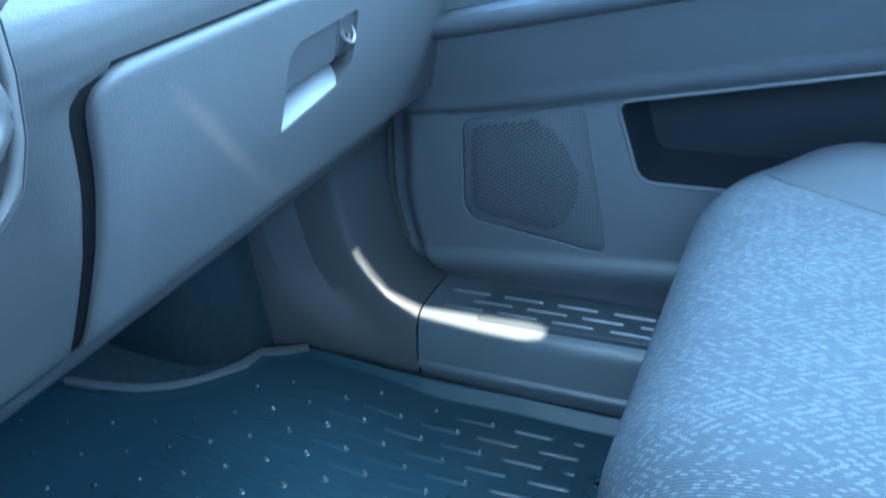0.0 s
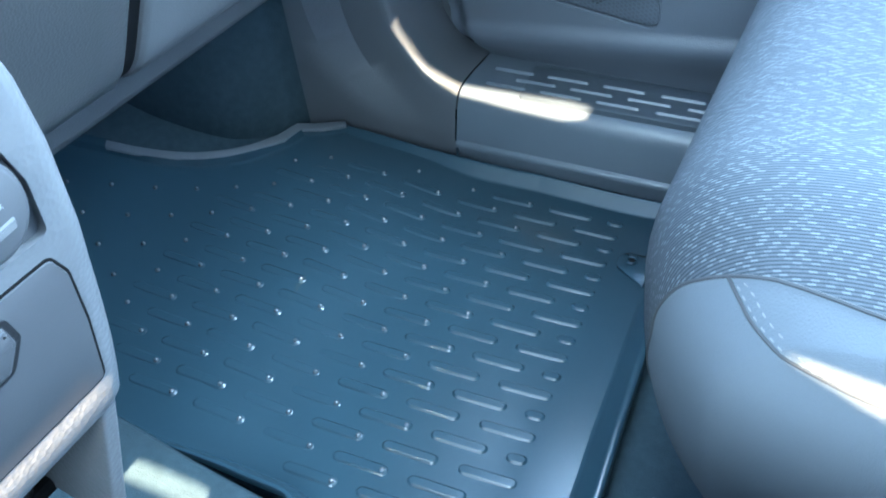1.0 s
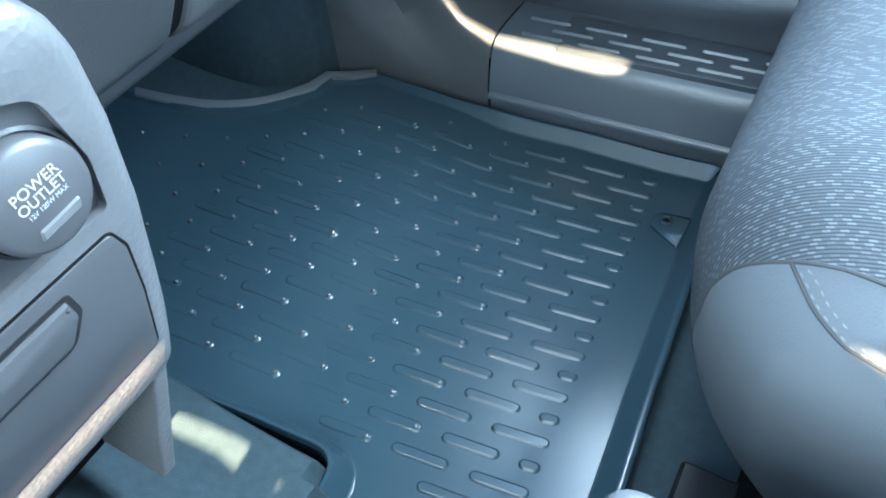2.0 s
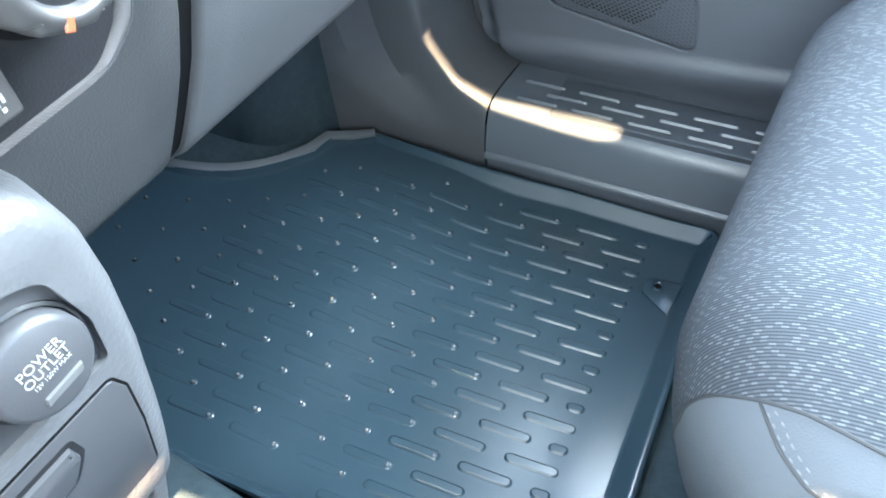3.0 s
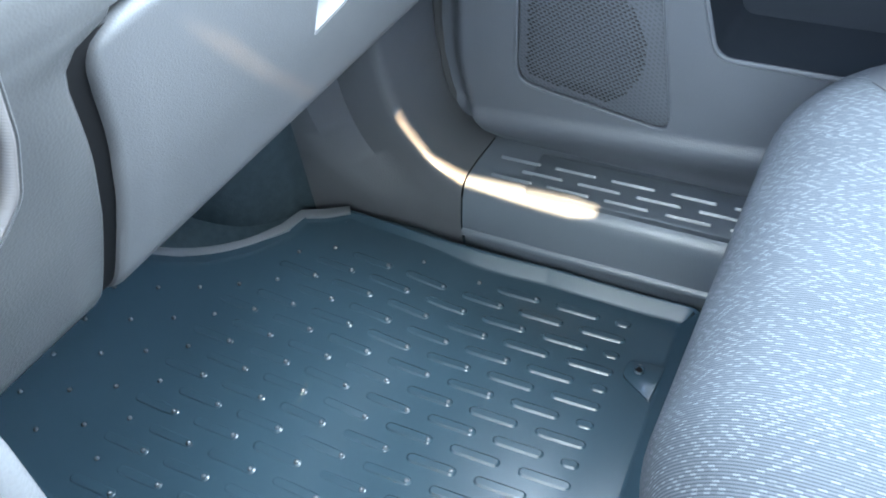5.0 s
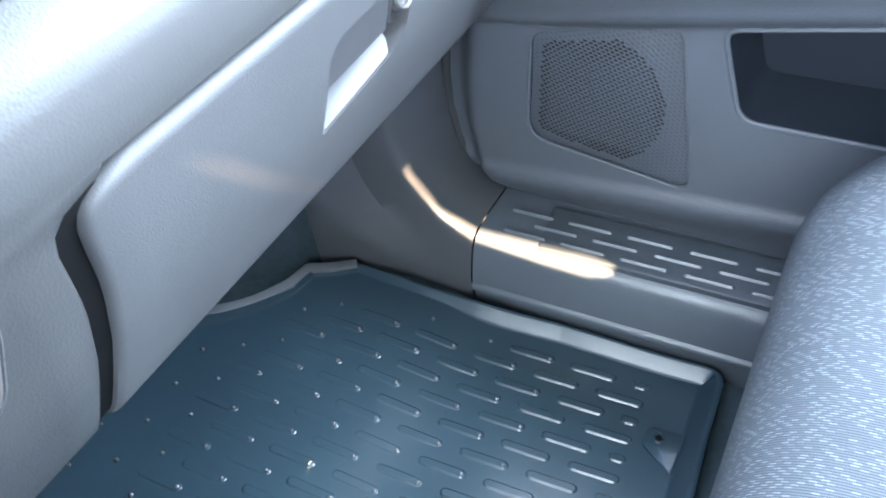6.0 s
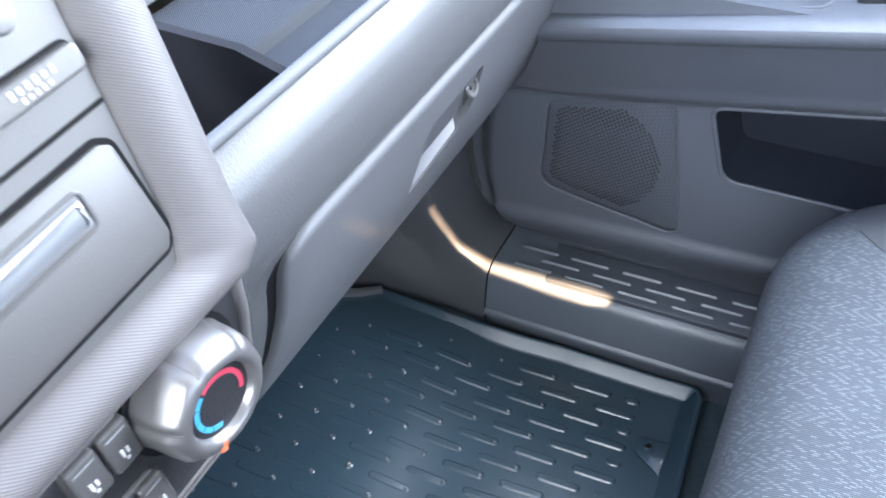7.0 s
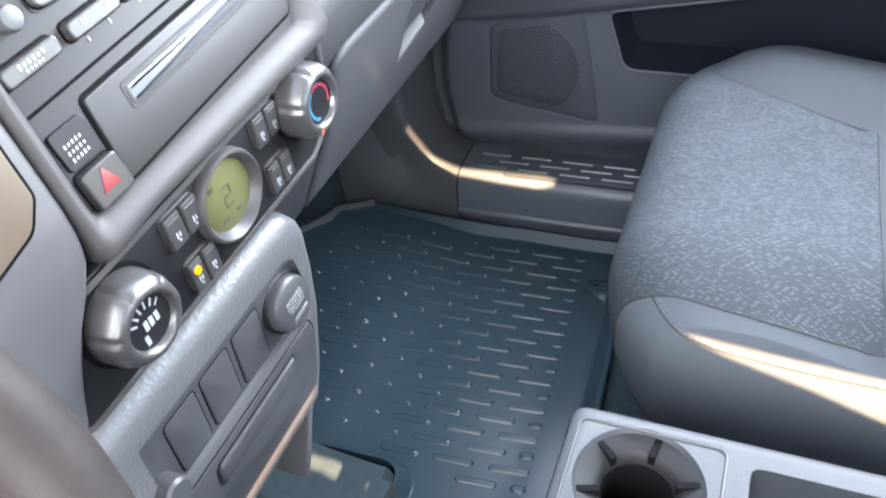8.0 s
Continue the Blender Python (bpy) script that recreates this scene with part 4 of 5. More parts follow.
def knob(y, z, name, label):
    """A faceted satin knob with a bright ring and a sunken printed dial."""
    k = tagged(new(name), label)
    k.parent = climate
    bm = bmesh.new()
    rings = []
    prof = [(0.0262, 0.0, 0), (0.0268, 0.003, 0.7), (0.0270, 0.010, 1), (0.0264, 0.0155, 1), (0.0246, 0.0190, 0.9), (0.0218, 0.0212, 0.4), (0.0190, 0.0222, 0.0), (0.0170, 0.0220, 0), (0.0160, 0.0206, 0), (0.0152, 0.0185, 0)]
    n = 96
    for r, h, w in prof:
        ring = []
        for s in range(n):
            a = 2 * math.pi * s / n
            u = ((a + 0.3) % (math.pi / 3)) - math.pi / 6
            flat = math.cos(math.pi / 6) / math.cos(u)
            notch = 0.11 * max(0.0, 1 - (math.pi / 6 - abs(u)) / 0.13)
            f = 1 - w * (0.75 * (1 - flat) * 0.8 + notch)
            ring.append(bm.verts.new((r * f * math.cos(a), r * f * math.sin(a), h)))
        rings.append(ring)
    for a, b in zip(rings, rings[1:]):
        for s in range(n):
            bm.faces.new((a[s], a[(s + 1) % n], b[(s + 1) % n], b[s]))
    part("grip", bm, M_SATIN, k, angle=50)
    for s in range(6):
        a = s * math.pi / 3 - 0.3
        part("grip_groove", tube([(r * (1 - 0.11 * w) * math.cos(a), r * (1 - 0.11 * w) * math.sin(a), h) for r, h, w in prof[1:6]], 0.0005, 6), M_RING, k)
    part("skirt", lathe([(0.0290, 0.0), (0.0290, 0.0012), (0.0262, 0.0014), (0.0262, 0.0)], 40), M_DARK, k)
    part("dial", lathe([(0.0154, 0.0), (0.0154, 0.0186), (0.0, 0.0188)], 40), M_BLACK, k)
    k.matrix_basis = facing_rear(FX + 0.0035, y, z)
    return k


def arc_band(r0, r1, a0, a1, h, steps=18):
    pts = [(r1 * math.cos(radians(a0 + (a1 - a0) * i / steps)), r1 * math.sin(radians(a0 + (a1 - a0) * i / steps))) for i in range(steps + 1)]
    pts += [(r0 * math.cos(radians(a1 + (a0 - a1) * i / steps)), r0 * math.sin(radians(a1 + (a0 - a1) * i / steps))) for i in range(steps + 1)]
    return stack([[(p[0], p[1], h) for p in pts], [(p[0], p[1], h + 0.0004) for p in pts]])


warm = knob(0.3905, 0.4735, "temperature_knob", "satin silver temperature knob with red and blue scale")
part("red_scale", arc_band(0.0106, 0.0128, -25, 118, 0.0186), M_PINK, warm, "red warm half of the scale")
for i in range(5):
    part("blue_scale", arc_band(0.0106, 0.0128, 124 + 27 * i, 148 + 27 * i, 0.0186, 5), M_BLUE, warm, "blue cold half of the scale")
mark = part("pointer", box(-0.0017, 0.0017, -0.0027, 0.0027, 0.0, 0.0010, 0.0005), material("orange_pointer", (0.32, 0.08, 0.035), 0.4), warm, "orange pointer")
mark.matrix_basis = Matrix.Translation((-0.0078, -0.0182, 0.0212)) @ Matrix.Rotation(radians(-23), 4, "Z")
fan = knob(0.2010, 0.4575, "fan_knob", "satin silver fan knob with white marks")
for i in range(6):
    a = radians(150 - 22 * i)
    q = part("fan_mark", box(-0.0006, 0.0006, -0.0022, 0.0022, 0.0186, 0.0192, 0.0001), M_WHITE, fan)
    q.matrix_basis = Matrix.Translation((0.0112 * math.cos(a), 0.0112 * math.sin(a), 0)) @ Matrix.Rotation(a - math.pi / 2, 4, "Z")
for a, b in ((-0.003, 0.0), (0.001, 0.0), (0.0052, 0.0), (-0.006, -0.008)):
    part("fan_symbol", stack([[(a + u, b + v, h) for u, v in ((-0.0014, -0.003), (0.0014, -0.003), (0.0014, 0.003), (-0.0014, 0.003))] for h in (0.0186, 0.0192)]), M_WHITE, fan)

# round climate display with its ring
ring = on_stack("display_ring", lathe([(0.0300, 0.0), (0.0297, 0.0048), (0.0287, 0.0068), (0.0272, 0.0072), (0.0262, 0.0064), (0.0225, 0.0006)], 48), M_RING, climate, label="grey ring round the climate display")
ring.matrix_basis = facing_rear(FX + 0.0035, 0.3000, 0.4605)
lcd = part("climate_display", lathe([(0.0229, 0.0002), (0.0229, 0.0010), (0.0224, 0.0014), (0, 0.0016)], 48), M_LCD, ring, "olive green liquid crystal climate display")
for u, v, w, h in ((0.000, 0.007, 0.007, 0.0012), (0.0035, 0.0035, 0.0012, 0.006), (0.0, 0.000, 0.007, 0.0012), (-0.0035, -0.0035, 0.0012, 0.006), (0.0, -0.007, 0.007, 0.0012), (-0.012, 0.012, 0.004, 0.003), (-0.008, -0.014, 0.006, 0.002), (0.006, -0.014, 0.004, 0.002)):
    part("segment", stack([[(u + a * w / 2, v + b * h / 2, z) for a, b in ((-1, -1), (1, -1), (1, 1), (-1, 1))] for z in (0.0012, 0.0019)]), M_LCDINK, lcd)

# paired climate keys, each with a cap line and a symbol
for y0, z0, w in ((0.3370, 0.4660, 0.0285), (0.3390, 0.4285, 0.0275), (0.2450, 0.4600, 0.0305), (0.2480, 0.4240, 0.0270)):
    well = key("key_recess", y0, y0 + w, z0, z0 + 0.0245, M_RADIO, 0.0042, 0.006, low=True)
    for j in range(2):
        a = y0 + 0.001 + j * (w / 2)
        k = key("climate_key", a, a + w / 2 - 0.0016, z0 + 0.0015, z0 + 0.023, M_KEY, 0.0072, 0.002, low=True)
        key("key_cap_line", a + 0.0015, a + w / 2 - 0.003, z0 + 0.0185, z0 + 0.0205, M_PALEKEY, 0.0076, 0.0004, k, 0.006, low=True)
        bars(a + w / 4 - 0.0008, z0 + 0.0095, 0.0017, 0.0042, 2, k, 0.0072, low=True)
        bars(a + w / 4 - 0.0008, z0 + 0.0058, 0.0022, 0.0014, 1, k, 0.0072, low=True)
lamp = on_stack("amber_lamp", lathe([(0.0026, 0.007), (0.0026, 0.0082), (0, 0.0084)], 16), M_AMBER, climate, label="lit amber indicator")
lamp.matrix_basis = facing_rear(FX, 0.2545, 0.4405)

# stack body behind the face, and the driver-side cheek with its tan insert
on_stack("stack_body", plate(rounded(yz([(0.462, 0.70), (0.4485, 0.575), (0.4430, 0.51), (0.03, 0.51), (0.03, 0.70)]), 0.006, 3), -0.010, 0.002, -0.10), M_DASH)
on_stack("stack_body", plate(inset(H_LINE, -0.0030), -0.004, 0.004, -0.12), M_LEATHER, face=PANEL)
CHEEK_EDGE = [(0.425, 0.156), (0.445, 0.162), (0.460, 0.169), (0.475, 0.178), (0.488, 0.189), (0.500, 0.1975), (0.512, 0.2015), (0.53, 0.2035), (0.562, 0.2060), (0.63, 0.2105), (0.70, 0.214)]
CHEEK_FACE = [(0.425, 0.0765), (0.445, 0.0790), (0.465, 0.0800), (0.485, 0.0800), (0.505, 0.0790), (0.525, 0.0755), (0.560, 0.0655), (0.70, 0.0250)]


def cheek():
    """The silver flank beside the radio, which sweeps down round the climate panel."""
    rows = []
    for k in range(56):
        z = 0.425 + 0.275 * k / 55
        e, x = interp(CHEEK_EDGE, z), interp(CHEEK_FACE, z)
        row = [(x, 0.02 + (e - 0.026) * j / 12, z) for j in range(13)]
        row += [(x - 0.006 * (1 - math.cos(a)), e - 0.006 + 0.006 * math.sin(a), z) for a in (0.4, 0.8, 1.2, 1.5)]
        rows.append(row + [(x - 0.05, e, z), (x - 0.05, 0.02, z)])
    return stack(rows)


part("driver_cheek", cheek(), M_SILVER, stk, angle=60)
INSERT = rounded(yz([(0.1945, 0.606), (0.1970, 0.575), (0.1940, 0.5400), (0.1830, 0.5290), (0.15, 0.522), (0.06, 0.515), (0.06, 0.606)]), [0.004, 0.01, 0.008, 0.012, 0.004, 0.004, 0.004], 5)
on_stack("insert_gap", plate(inset(INSERT, -0.0016), 0.0056, 0.0003, 0.0), M_DARK)
on_stack("tan_insert", plate(INSERT, 0.0064, 0.001, 0.0), M_TAN, label="sunlit tan insert")

# ---------------------------------------------------------------- lower console panel


def low_x(z):
    return interp([(0.19, 0.0535), (0.21, 0.0560), (0.235, 0.0605), (0.28, 0.0665), (0.305, 0.0700), (0.34, 0.0720), (0.372, 0.0740), (0.388, 0.0760), (0.400, 0.0750), (0.408, 0.0695), (0.412, 0.0605), (0.414, 0.0445)], z)


EDGE = [(0.19, 0.3380), (0.20, 0.3445), (0.2135, 0.3480), (0.225, 0.3500), (0.247, 0.3535), (0.266, 0.3560), (0.28, 0.3575), (0.305, 0.3605), (0.32, 0.3618), (0.345, 0.3640), (0.376, 0.3632), (0.392, 0.3585), (0.404, 0.3500), (0.410, 0.341), (0.414, 0.328)]
low = empty("lower_console", "dark grained lower console with power outlet and ashtray", "centre console")


def low_shell():
    rows = []
    for z in [0.1950, 0.1975, 0.2015, 0.2135] + [0.225 + 0.01 * k for k in range(15)] + [0.374, 0.380, 0.386, 0.391, 0.396, 0.400, 0.404, 0.407, 0.410, 0.412, 0.414]:
        e, x = interp(EDGE, z), low_x(z)
        if z < 0.2015:
            x -= 0.003 * (0.2015 - z) / 0.0065
        row = [(x, -0.02 + (e - 0.012 + 0.02) * k / 20, z) for k in range(21)]
        row += [(x - 0.010 * (1 - math.cos(a)), e - 0.012 + 0.012 * math.sin(a), z) for a in (0.3, 0.6, 0.9, 1.2, 1.5)]
        row += [(x - 0.03, e + 0.004, z), (x - 0.10, e + 0.006, z), (x - 0.10, -0.02, z)]
        rows.append(row)
    return stack(rows)


shell = part("console_shell", low_shell(), M_LOWER, low, angle=50)


def on_low(name, outline, depth, bevel, mat, parent=None, label="", base=-0.004, angle=40):
    """A plate that follows the lower panel's slope; outline in (y, z)."""
    rings = []
    for d, dep in ((0, base), (0, depth - bevel), (bevel * 0.3, depth - bevel * 0.3), (bevel, depth)):
        rings.append([(low_x(p[1]) + dep, p[0], p[1]) for p in inset([(q[0], q[1]) for q in outline], d)])
    return part(name, stack(rings), mat, parent or low, label, angle=angle)


rec = rounded([(0.165, 0.3135), (0.3445, 0.3135), (0.3470, 0.340), (0.3400, 0.3735), (0.3260, 0.3800), (0.165, 0.3800)], [0.004, 0.006, 0.02, 0.016, 0.008, 0.004], 5)
cut(shell, stack([[(low_x(p[1]) + 0.05, p[0], p[1]) for p in rec], [(low_x(p[1]) - 0.005, p[0], p[1]) for p in inset(rec, 0.0015)]]))
part("switch_field", stack([[(low_x(p[1]) - 0.0056, p[0], p[1]) for p in rec], [(low_x(p[1]) - 0.0044, p[0], p[1]) for p in inset(rec, 0.0012)]]), M_SMOOTH, low)
for a, b in ((0.262, 0.292), (0.2255, 0.2555), (0.189, 0.219)):
    on_low("switch_gap", rounded([(a - 0.0012, 0.3173), (b + 0.0012, 0.3173), (b + 0.0012, 0.3677), (a - 0.0012, 0.3677)], 0.005, 4), -0.0040, 0.0002, M_DARK, base=-0.0058)
    on_low("blank_switch", rounded([(a, 0.3185), (b, 0.3185), (b, 0.3665), (a, 0.3665)], 0.004, 4), -0.0030, 0.0010, M_SMOOTH, label="plain dark blanking plate", base=-0.0058)
ash = rounded([(0.06, 0.2225), (0.3355, 0.2225), (0.3405, 0.262), (0.3420, 0.292), (0.3375, 0.3045), (0.06, 0.3045)], [0.004, 0.004, 0.01, 0.008, 0.004, 0.004], 5)
on_low("ashtray_gap", inset(ash, -0.0015), 0.0004, 0.0002, M_DARK)
tray = on_low("ashtray_front", ash, 0.0014, 0.0010, M_SMOOTH, label="dark plastic ashtray front")
pull = rounded([(0.205, 0.268), (0.303, 0.268), (0.313, 0.283), (0.311, 0.297), (0.205, 0.297)], [0.009, 0.008, 0.004, 0.004, 0.009], 5)
on_low("pull_recess", pull, 0.0018, 0.0002, M_BLACK, tray)
on_low("ashtray_pull", inset(pull, 0.0030), 0.0048, 0.003, M_SMOOTH, tray)

# capped power outlet
outlet = tagged(new("power_outlet"), "round grey power outlet cap with white lettering")
outlet.parent = low
part("cap", lathe([(0.0215, -0.012), (0.0215, 0.0065), (0.0205, 0.0088), (0.0185, 0.0100), (0, 0.0106)], 48), M_SMOOTH, outlet)
part("collar", lathe([(0.0240, -0.010), (0.0240, 0.0012), (0.0225, 0.0020), (0.0220, -0.010)], 48), M_BLACK, outlet)
for words, size, v in (("POWER", 0.0058, 0.0062), ("OUTLET", 0.0056, 0.0014), ("12V 120W MAX", 0.0026, -0.0024)):
    t = part("lettering", text_mesh(words, size), M_WHITE, outlet, smooth=False)
    t.matrix_basis = Matrix.Translation((0.001, v, 0.01065))
tabo = rounded([(-0.0095, -0.0127), (0.0095, -0.0127), (0.0112, -0.0082), (-0.0078, -0.0082)], 0.001, 3)
part("cap_tab", stack([[(p[0], p[1], 0.0100) for p in tabo], [(p[0], p[1], 0.0113) for p in inset(tabo, 0.0008)]]), M_PALEKEY, outlet, "pale pull tab")
outlet.matrix_basis = facing_rear(low_x(0.345) - 0.0015, 0.3192, 0.3445, -6) @ Matrix.Rotation(radians(4), 4, "Z")
dim = part("dimmer_wheel", lathe([(0.011, -0.012), (0.011, 0.010), (0.009, 0.012), (0, 0.0125)], 30), M_SMOOTH, low, "small dark dimmer wheel")
dim.matrix_basis = facing_rear(low_x(0.33), 0.170, 0.330, -6)

# open cubby under the panel
CUB = empty("console_cubby", "open dark storage cubby under the console panel", "storage bin")
for y_top, y_low in ((0.3400, 0.3150), (-0.012, 0.0)):
    part("side_wall", stack([[(x, y, z) for x, y in rounded([(-0.10, yy - 0.010), (xx, yy - 0.010), (xx, yy), (-0.10, yy)], 0.002, 3)] for z, yy, xx in ((0.1970, y_top, 0.0480), (0.17, y_top - 0.006, 0.0430), (0.13, (y_top + y_low) / 2 - 0.006, 0.039), (0.102, y_low, 0.034))]), M_LOWER, CUB)
# floor and back wall are near-black: the cubby's deep shade as colour
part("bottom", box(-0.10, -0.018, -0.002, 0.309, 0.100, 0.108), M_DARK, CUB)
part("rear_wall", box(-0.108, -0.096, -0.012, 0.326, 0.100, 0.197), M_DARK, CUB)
part("inner_bin", stack([[(x, y, z) for x, y in rounded([(-0.06, 0.12), (-0.020, 0.12), (-0.020, 0.298), (-0.06, 0.298)], 0.01, 4)] for z in (0.108, 0.150)] + [[(x, y, 0.150) for x, y in inset(rounded([(-0.06, 0.12), (-0.020, 0.12), (-0.020, 0.298), (-0.06, 0.298)], 0.01, 4), 0.004)], [(x, y, 0.114) for x, y in inset(rounded([(-0.06, 0.12), (-0.020, 0.12), (-0.020, 0.298), (-0.06, 0.298)], 0.01, 4), 0.006)]]), M_BLACK, CUB)

# ---------------------------------------------------------------- passenger seat
SEAT_Y, SEAT_HALF = 0.662, 0.212
PROFILE = smooth_line([(0.345, 0.045), (0.308, 0.062), (0.283, 0.095), (0.2685, 0.140), (0.2620, 0.185), (0.2605, 0.222), (0.2680, 0.256), (0.290, 0.283), (0.325, 0.298), (0.375, 0.304), (0.44, 0.302), (0.52, 0.296), (0.62, 0.290), (0.74, 0.286), (0.86, 0.296)], 5)
CORE = Vector((0.50, 0.185))


FAR_SEAM = [(0.290, 0.93), (0.305, 0.68), (0.325, 0.57), (0.345, 0.51), (0.383, 0.41), (0.43, 0.31), (0.461, 0.26), (0.60, 0.20)]


def far_u(i):
    """Where the cloth ends and the passenger-side bolster begins."""
    return 0.93 if i < 35 else interp(FAR_SEAM, PROFILE[i].x)


def cushion_point(u, i):
    """A point of the cushion's skin: u from -1 (driver's side) to 1, i along the profile."""
    p = PROFILE[i]
    a = abs(u)
    d = p - CORE
    # the shoulders are rounded: the skin draws in towards the core near the sides
    q = p - d.normalized() * (0.056 if u < 0 else 0.042) * max(0.0, (a - 0.58) / 0.42) ** 1.8
    # the seat hollows a little between the bolsters
    z = q.y - 0.006 * max(0.0, math.cos(a * math.pi * 0.6)) * step(34, 46, i)
    y = SEAT_Y + SEAT_HALF * u
    if i >= 35:
        # the far bolster swells beyond its seam, and the skin dips into the seams
        grown = step(35, 44, i)
        f = far_u(i)
        z += 0.015 * grown * step(f, f + 0.30, u) - 0.0035 * grown * math.exp(-((u - f) / 0.05) ** 2)
        if u < f:
            z += 0.004 * step(0.461, 0.475, p.x) - 0.004 * grown * math.exp(-((p.x - 0.461) / 0.007) ** 2)
    return Vector((q.x + 0.006, y, z + 0.001))


SEAM_U = [(0, -0.557), (4, -0.560), (8, -0.60), (14, -0.70), (20, -0.778), (24, -0.805), (28, -0.836), (31, -0.860), (33, -0.874), (36, -0.894), (38.4, -0.917), (40.5, -0.934), (44, -0.947), (48, -0.947), (51, -0.935), (60, -0.932), (80, -0.932)]


def seam_u(i):
    return interp(SEAM_U, i)


def cushion():
    """Skin of the cushion split into cloth top, driver-side bolster and far bolster."""
    near_n, mid_n, far_n = 10, 44, 20
    cols = near_n + mid_n + far_n
    n = len(PROFILE)

    def u_of(i, j):
        s = seam_u(i)
        if j <= near_n:
            return -1 + (s + 1) * j / near_n
        if j <= near_n + mid_n:
            return s + (far_u(i) - s) * (j - near_n) / mid_n
        return far_u(i) + (1 - far_u(i)) * (j - near_n - mid_n) / far_n

    arc = [0.0]
    for a, b in zip(PROFILE, PROFILE[1:]):
        arc.append(arc[-1] + (b - a).length)
    grids = {"cloth": bmesh.new(), "near": bmesh.new(), "far": bmesh.new(), "back": bmesh.new()}
    layers = {k: b.loops.layers.uv.new("cloth") for k, b in grids.items()}
    made = {k: {} for k in grids}

    def vert(kind, i, j):
        if (i, j) not in made[kind]:
            made[kind][(i, j)] = grids[kind].verts.new(cushion_point(u_of(i, j), i))
        return made[kind][(i, j)]

    for i in range(n - 1):
        for j in range(cols):
            kind = "near" if j < near_n else ("far" if j >= near_n + mid_n else ("back" if PROFILE[i].x > 0.461 and i > 36 else "cloth"))
            f = grids[kind].faces.new((vert(kind, i, j), vert(kind, i, j + 1), vert(kind, i + 1, j + 1), vert(kind, i + 1, j)))
            for l, (a, b) in zip(f.loops, ((i, j), (i, j + 1), (i + 1, j + 1), (i + 1, j))):
                l[layers[kind]].uv = (u_of(a, b) * SEAT_HALF, arc[a])
    # side faces
    for kind, j, s in (("near", 0, -1), ("far", cols, 1)):
        bm = grids[kind]
        prev = [vert(kind, i, j) for i in range(n)]
        for f, out in ((0.90, 0.004), (0.78, 0.007), (0.60, 0.008), (0.3, 0.008), (0.0, 0.006)):
            ring = []
            for i in range(n):
                p = cushion_point(u_of(i, j), i)
                c = Vector((0.52, p.y, 0.10))
                q = c + (p - c) * f
                ring.append(bm.verts.new((q.x, p.y + s * out, q.z)))
            for i in range(n - 1):
                fc = bm.faces.new((prev[i], prev[i + 1], ring[i + 1], ring[i]))
                for l in fc.loops:
                    l[layers[kind]].uv = (l.vert.co.x, l.vert.co.z)
            prev = ring
    return grids


seat = empty("passenger_seat", "grey cloth passenger seat with patterned cushion", "car seat")
skins = cushion()
part("seat_cushion", skins["cloth"], M_CLOTH, seat, "grey ribbed cloth with pale zigzag dashes", angle=180)
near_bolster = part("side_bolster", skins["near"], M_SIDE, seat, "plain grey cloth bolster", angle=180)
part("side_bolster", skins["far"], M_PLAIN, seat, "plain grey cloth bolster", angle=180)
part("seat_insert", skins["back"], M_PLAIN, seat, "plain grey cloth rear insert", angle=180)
first = min(i for i in range(37, len(PROFILE)) if PROFILE[i].x > 0.308)
# piping along the bolster's seams
def seam_line(u0, i0, i1, lift=0.0008):
    out = []
    for i in range(i0, i1):
        p = cushion_point(u0 if not callable(u0) else u0(i), i)
        d = Vector((p.x - CORE.x, 0, p.z - CORE.y)).normalized()
        out.append(p + d * lift)
    return out


part("piping", tube(seam_line(seam_u, 5, len(PROFILE) - 1, 0.0), 0.0010, 6), M_SEAM, seat)


# the double seam that drops from the cushion's corner and runs along the bolster's shoulder
DROP = smooth_line([(0.3110, 0.4770, 0.2645), (0.3190, 0.4685, 0.2610), (0.3285, 0.4590, 0.2572), (0.3450, 0.4492, 0.2538), (0.3580, 0.4465, 0.2515), (0.3740, 0.4458, 0.2490), (0.410, 0.4462, 0.2470), (0.47, 0.4465, 0.2440), (0.62, 0.4470, 0.2380)], 6)
bpy.context.view_layer.update()
def on_bolster(p, gap):
    q = p + Vector((0.9, 0.35, 0.25)) * gap * step(0.306, 0.318, p.x)
    return near_bolster.closest_point_on_mesh(q)[1]


part("seam", tube([on_bolster(p, 0.0) for p in DROP], 0.0010, 6), M_SEAM, seat)


def stitches(gap):
    """A row of single stitches beside the seam."""
    bm = bmesh.new()
    line = smooth_line([on_bolster(p, gap) for p in DROP[2:]], 3)
    walked, last = 0.0, line[0]
    for a, b in zip(line, line[1:]):
        walked += (b - a).length
        if walked > 0.0046:
            walked = 0.0
            d = (b - last).normalized()
            mid = (a + b) / 2
            m = Matrix.Translation(mid) @ d.to_track_quat("X", "Z").to_matrix().to_4x4() @ Matrix.Diagonal((0.0016, 0.0005, 0.0005, 1))
            bmesh.ops.create_icosphere(bm, subdivisions=1, radius=1.0, matrix=m)
            last = b
    return bm


for gap in (0.0026, 0.0075):
    part("stitching", stitches(gap), M_STITCH, seat, "grey stitching beside the bolster's seam")
part("piping", tube([cushion_point(interp(FAR_SEAM, PROFILE[i].x), i) + Vector((0, 0, 0.0001)) for i in range(first, first + 22)], 0.0007, 6), M_SEAM, seat)
rear_i = min(i for i in range(len(PROFILE)) if i > 36 and PROFILE[i].x > 0.461)
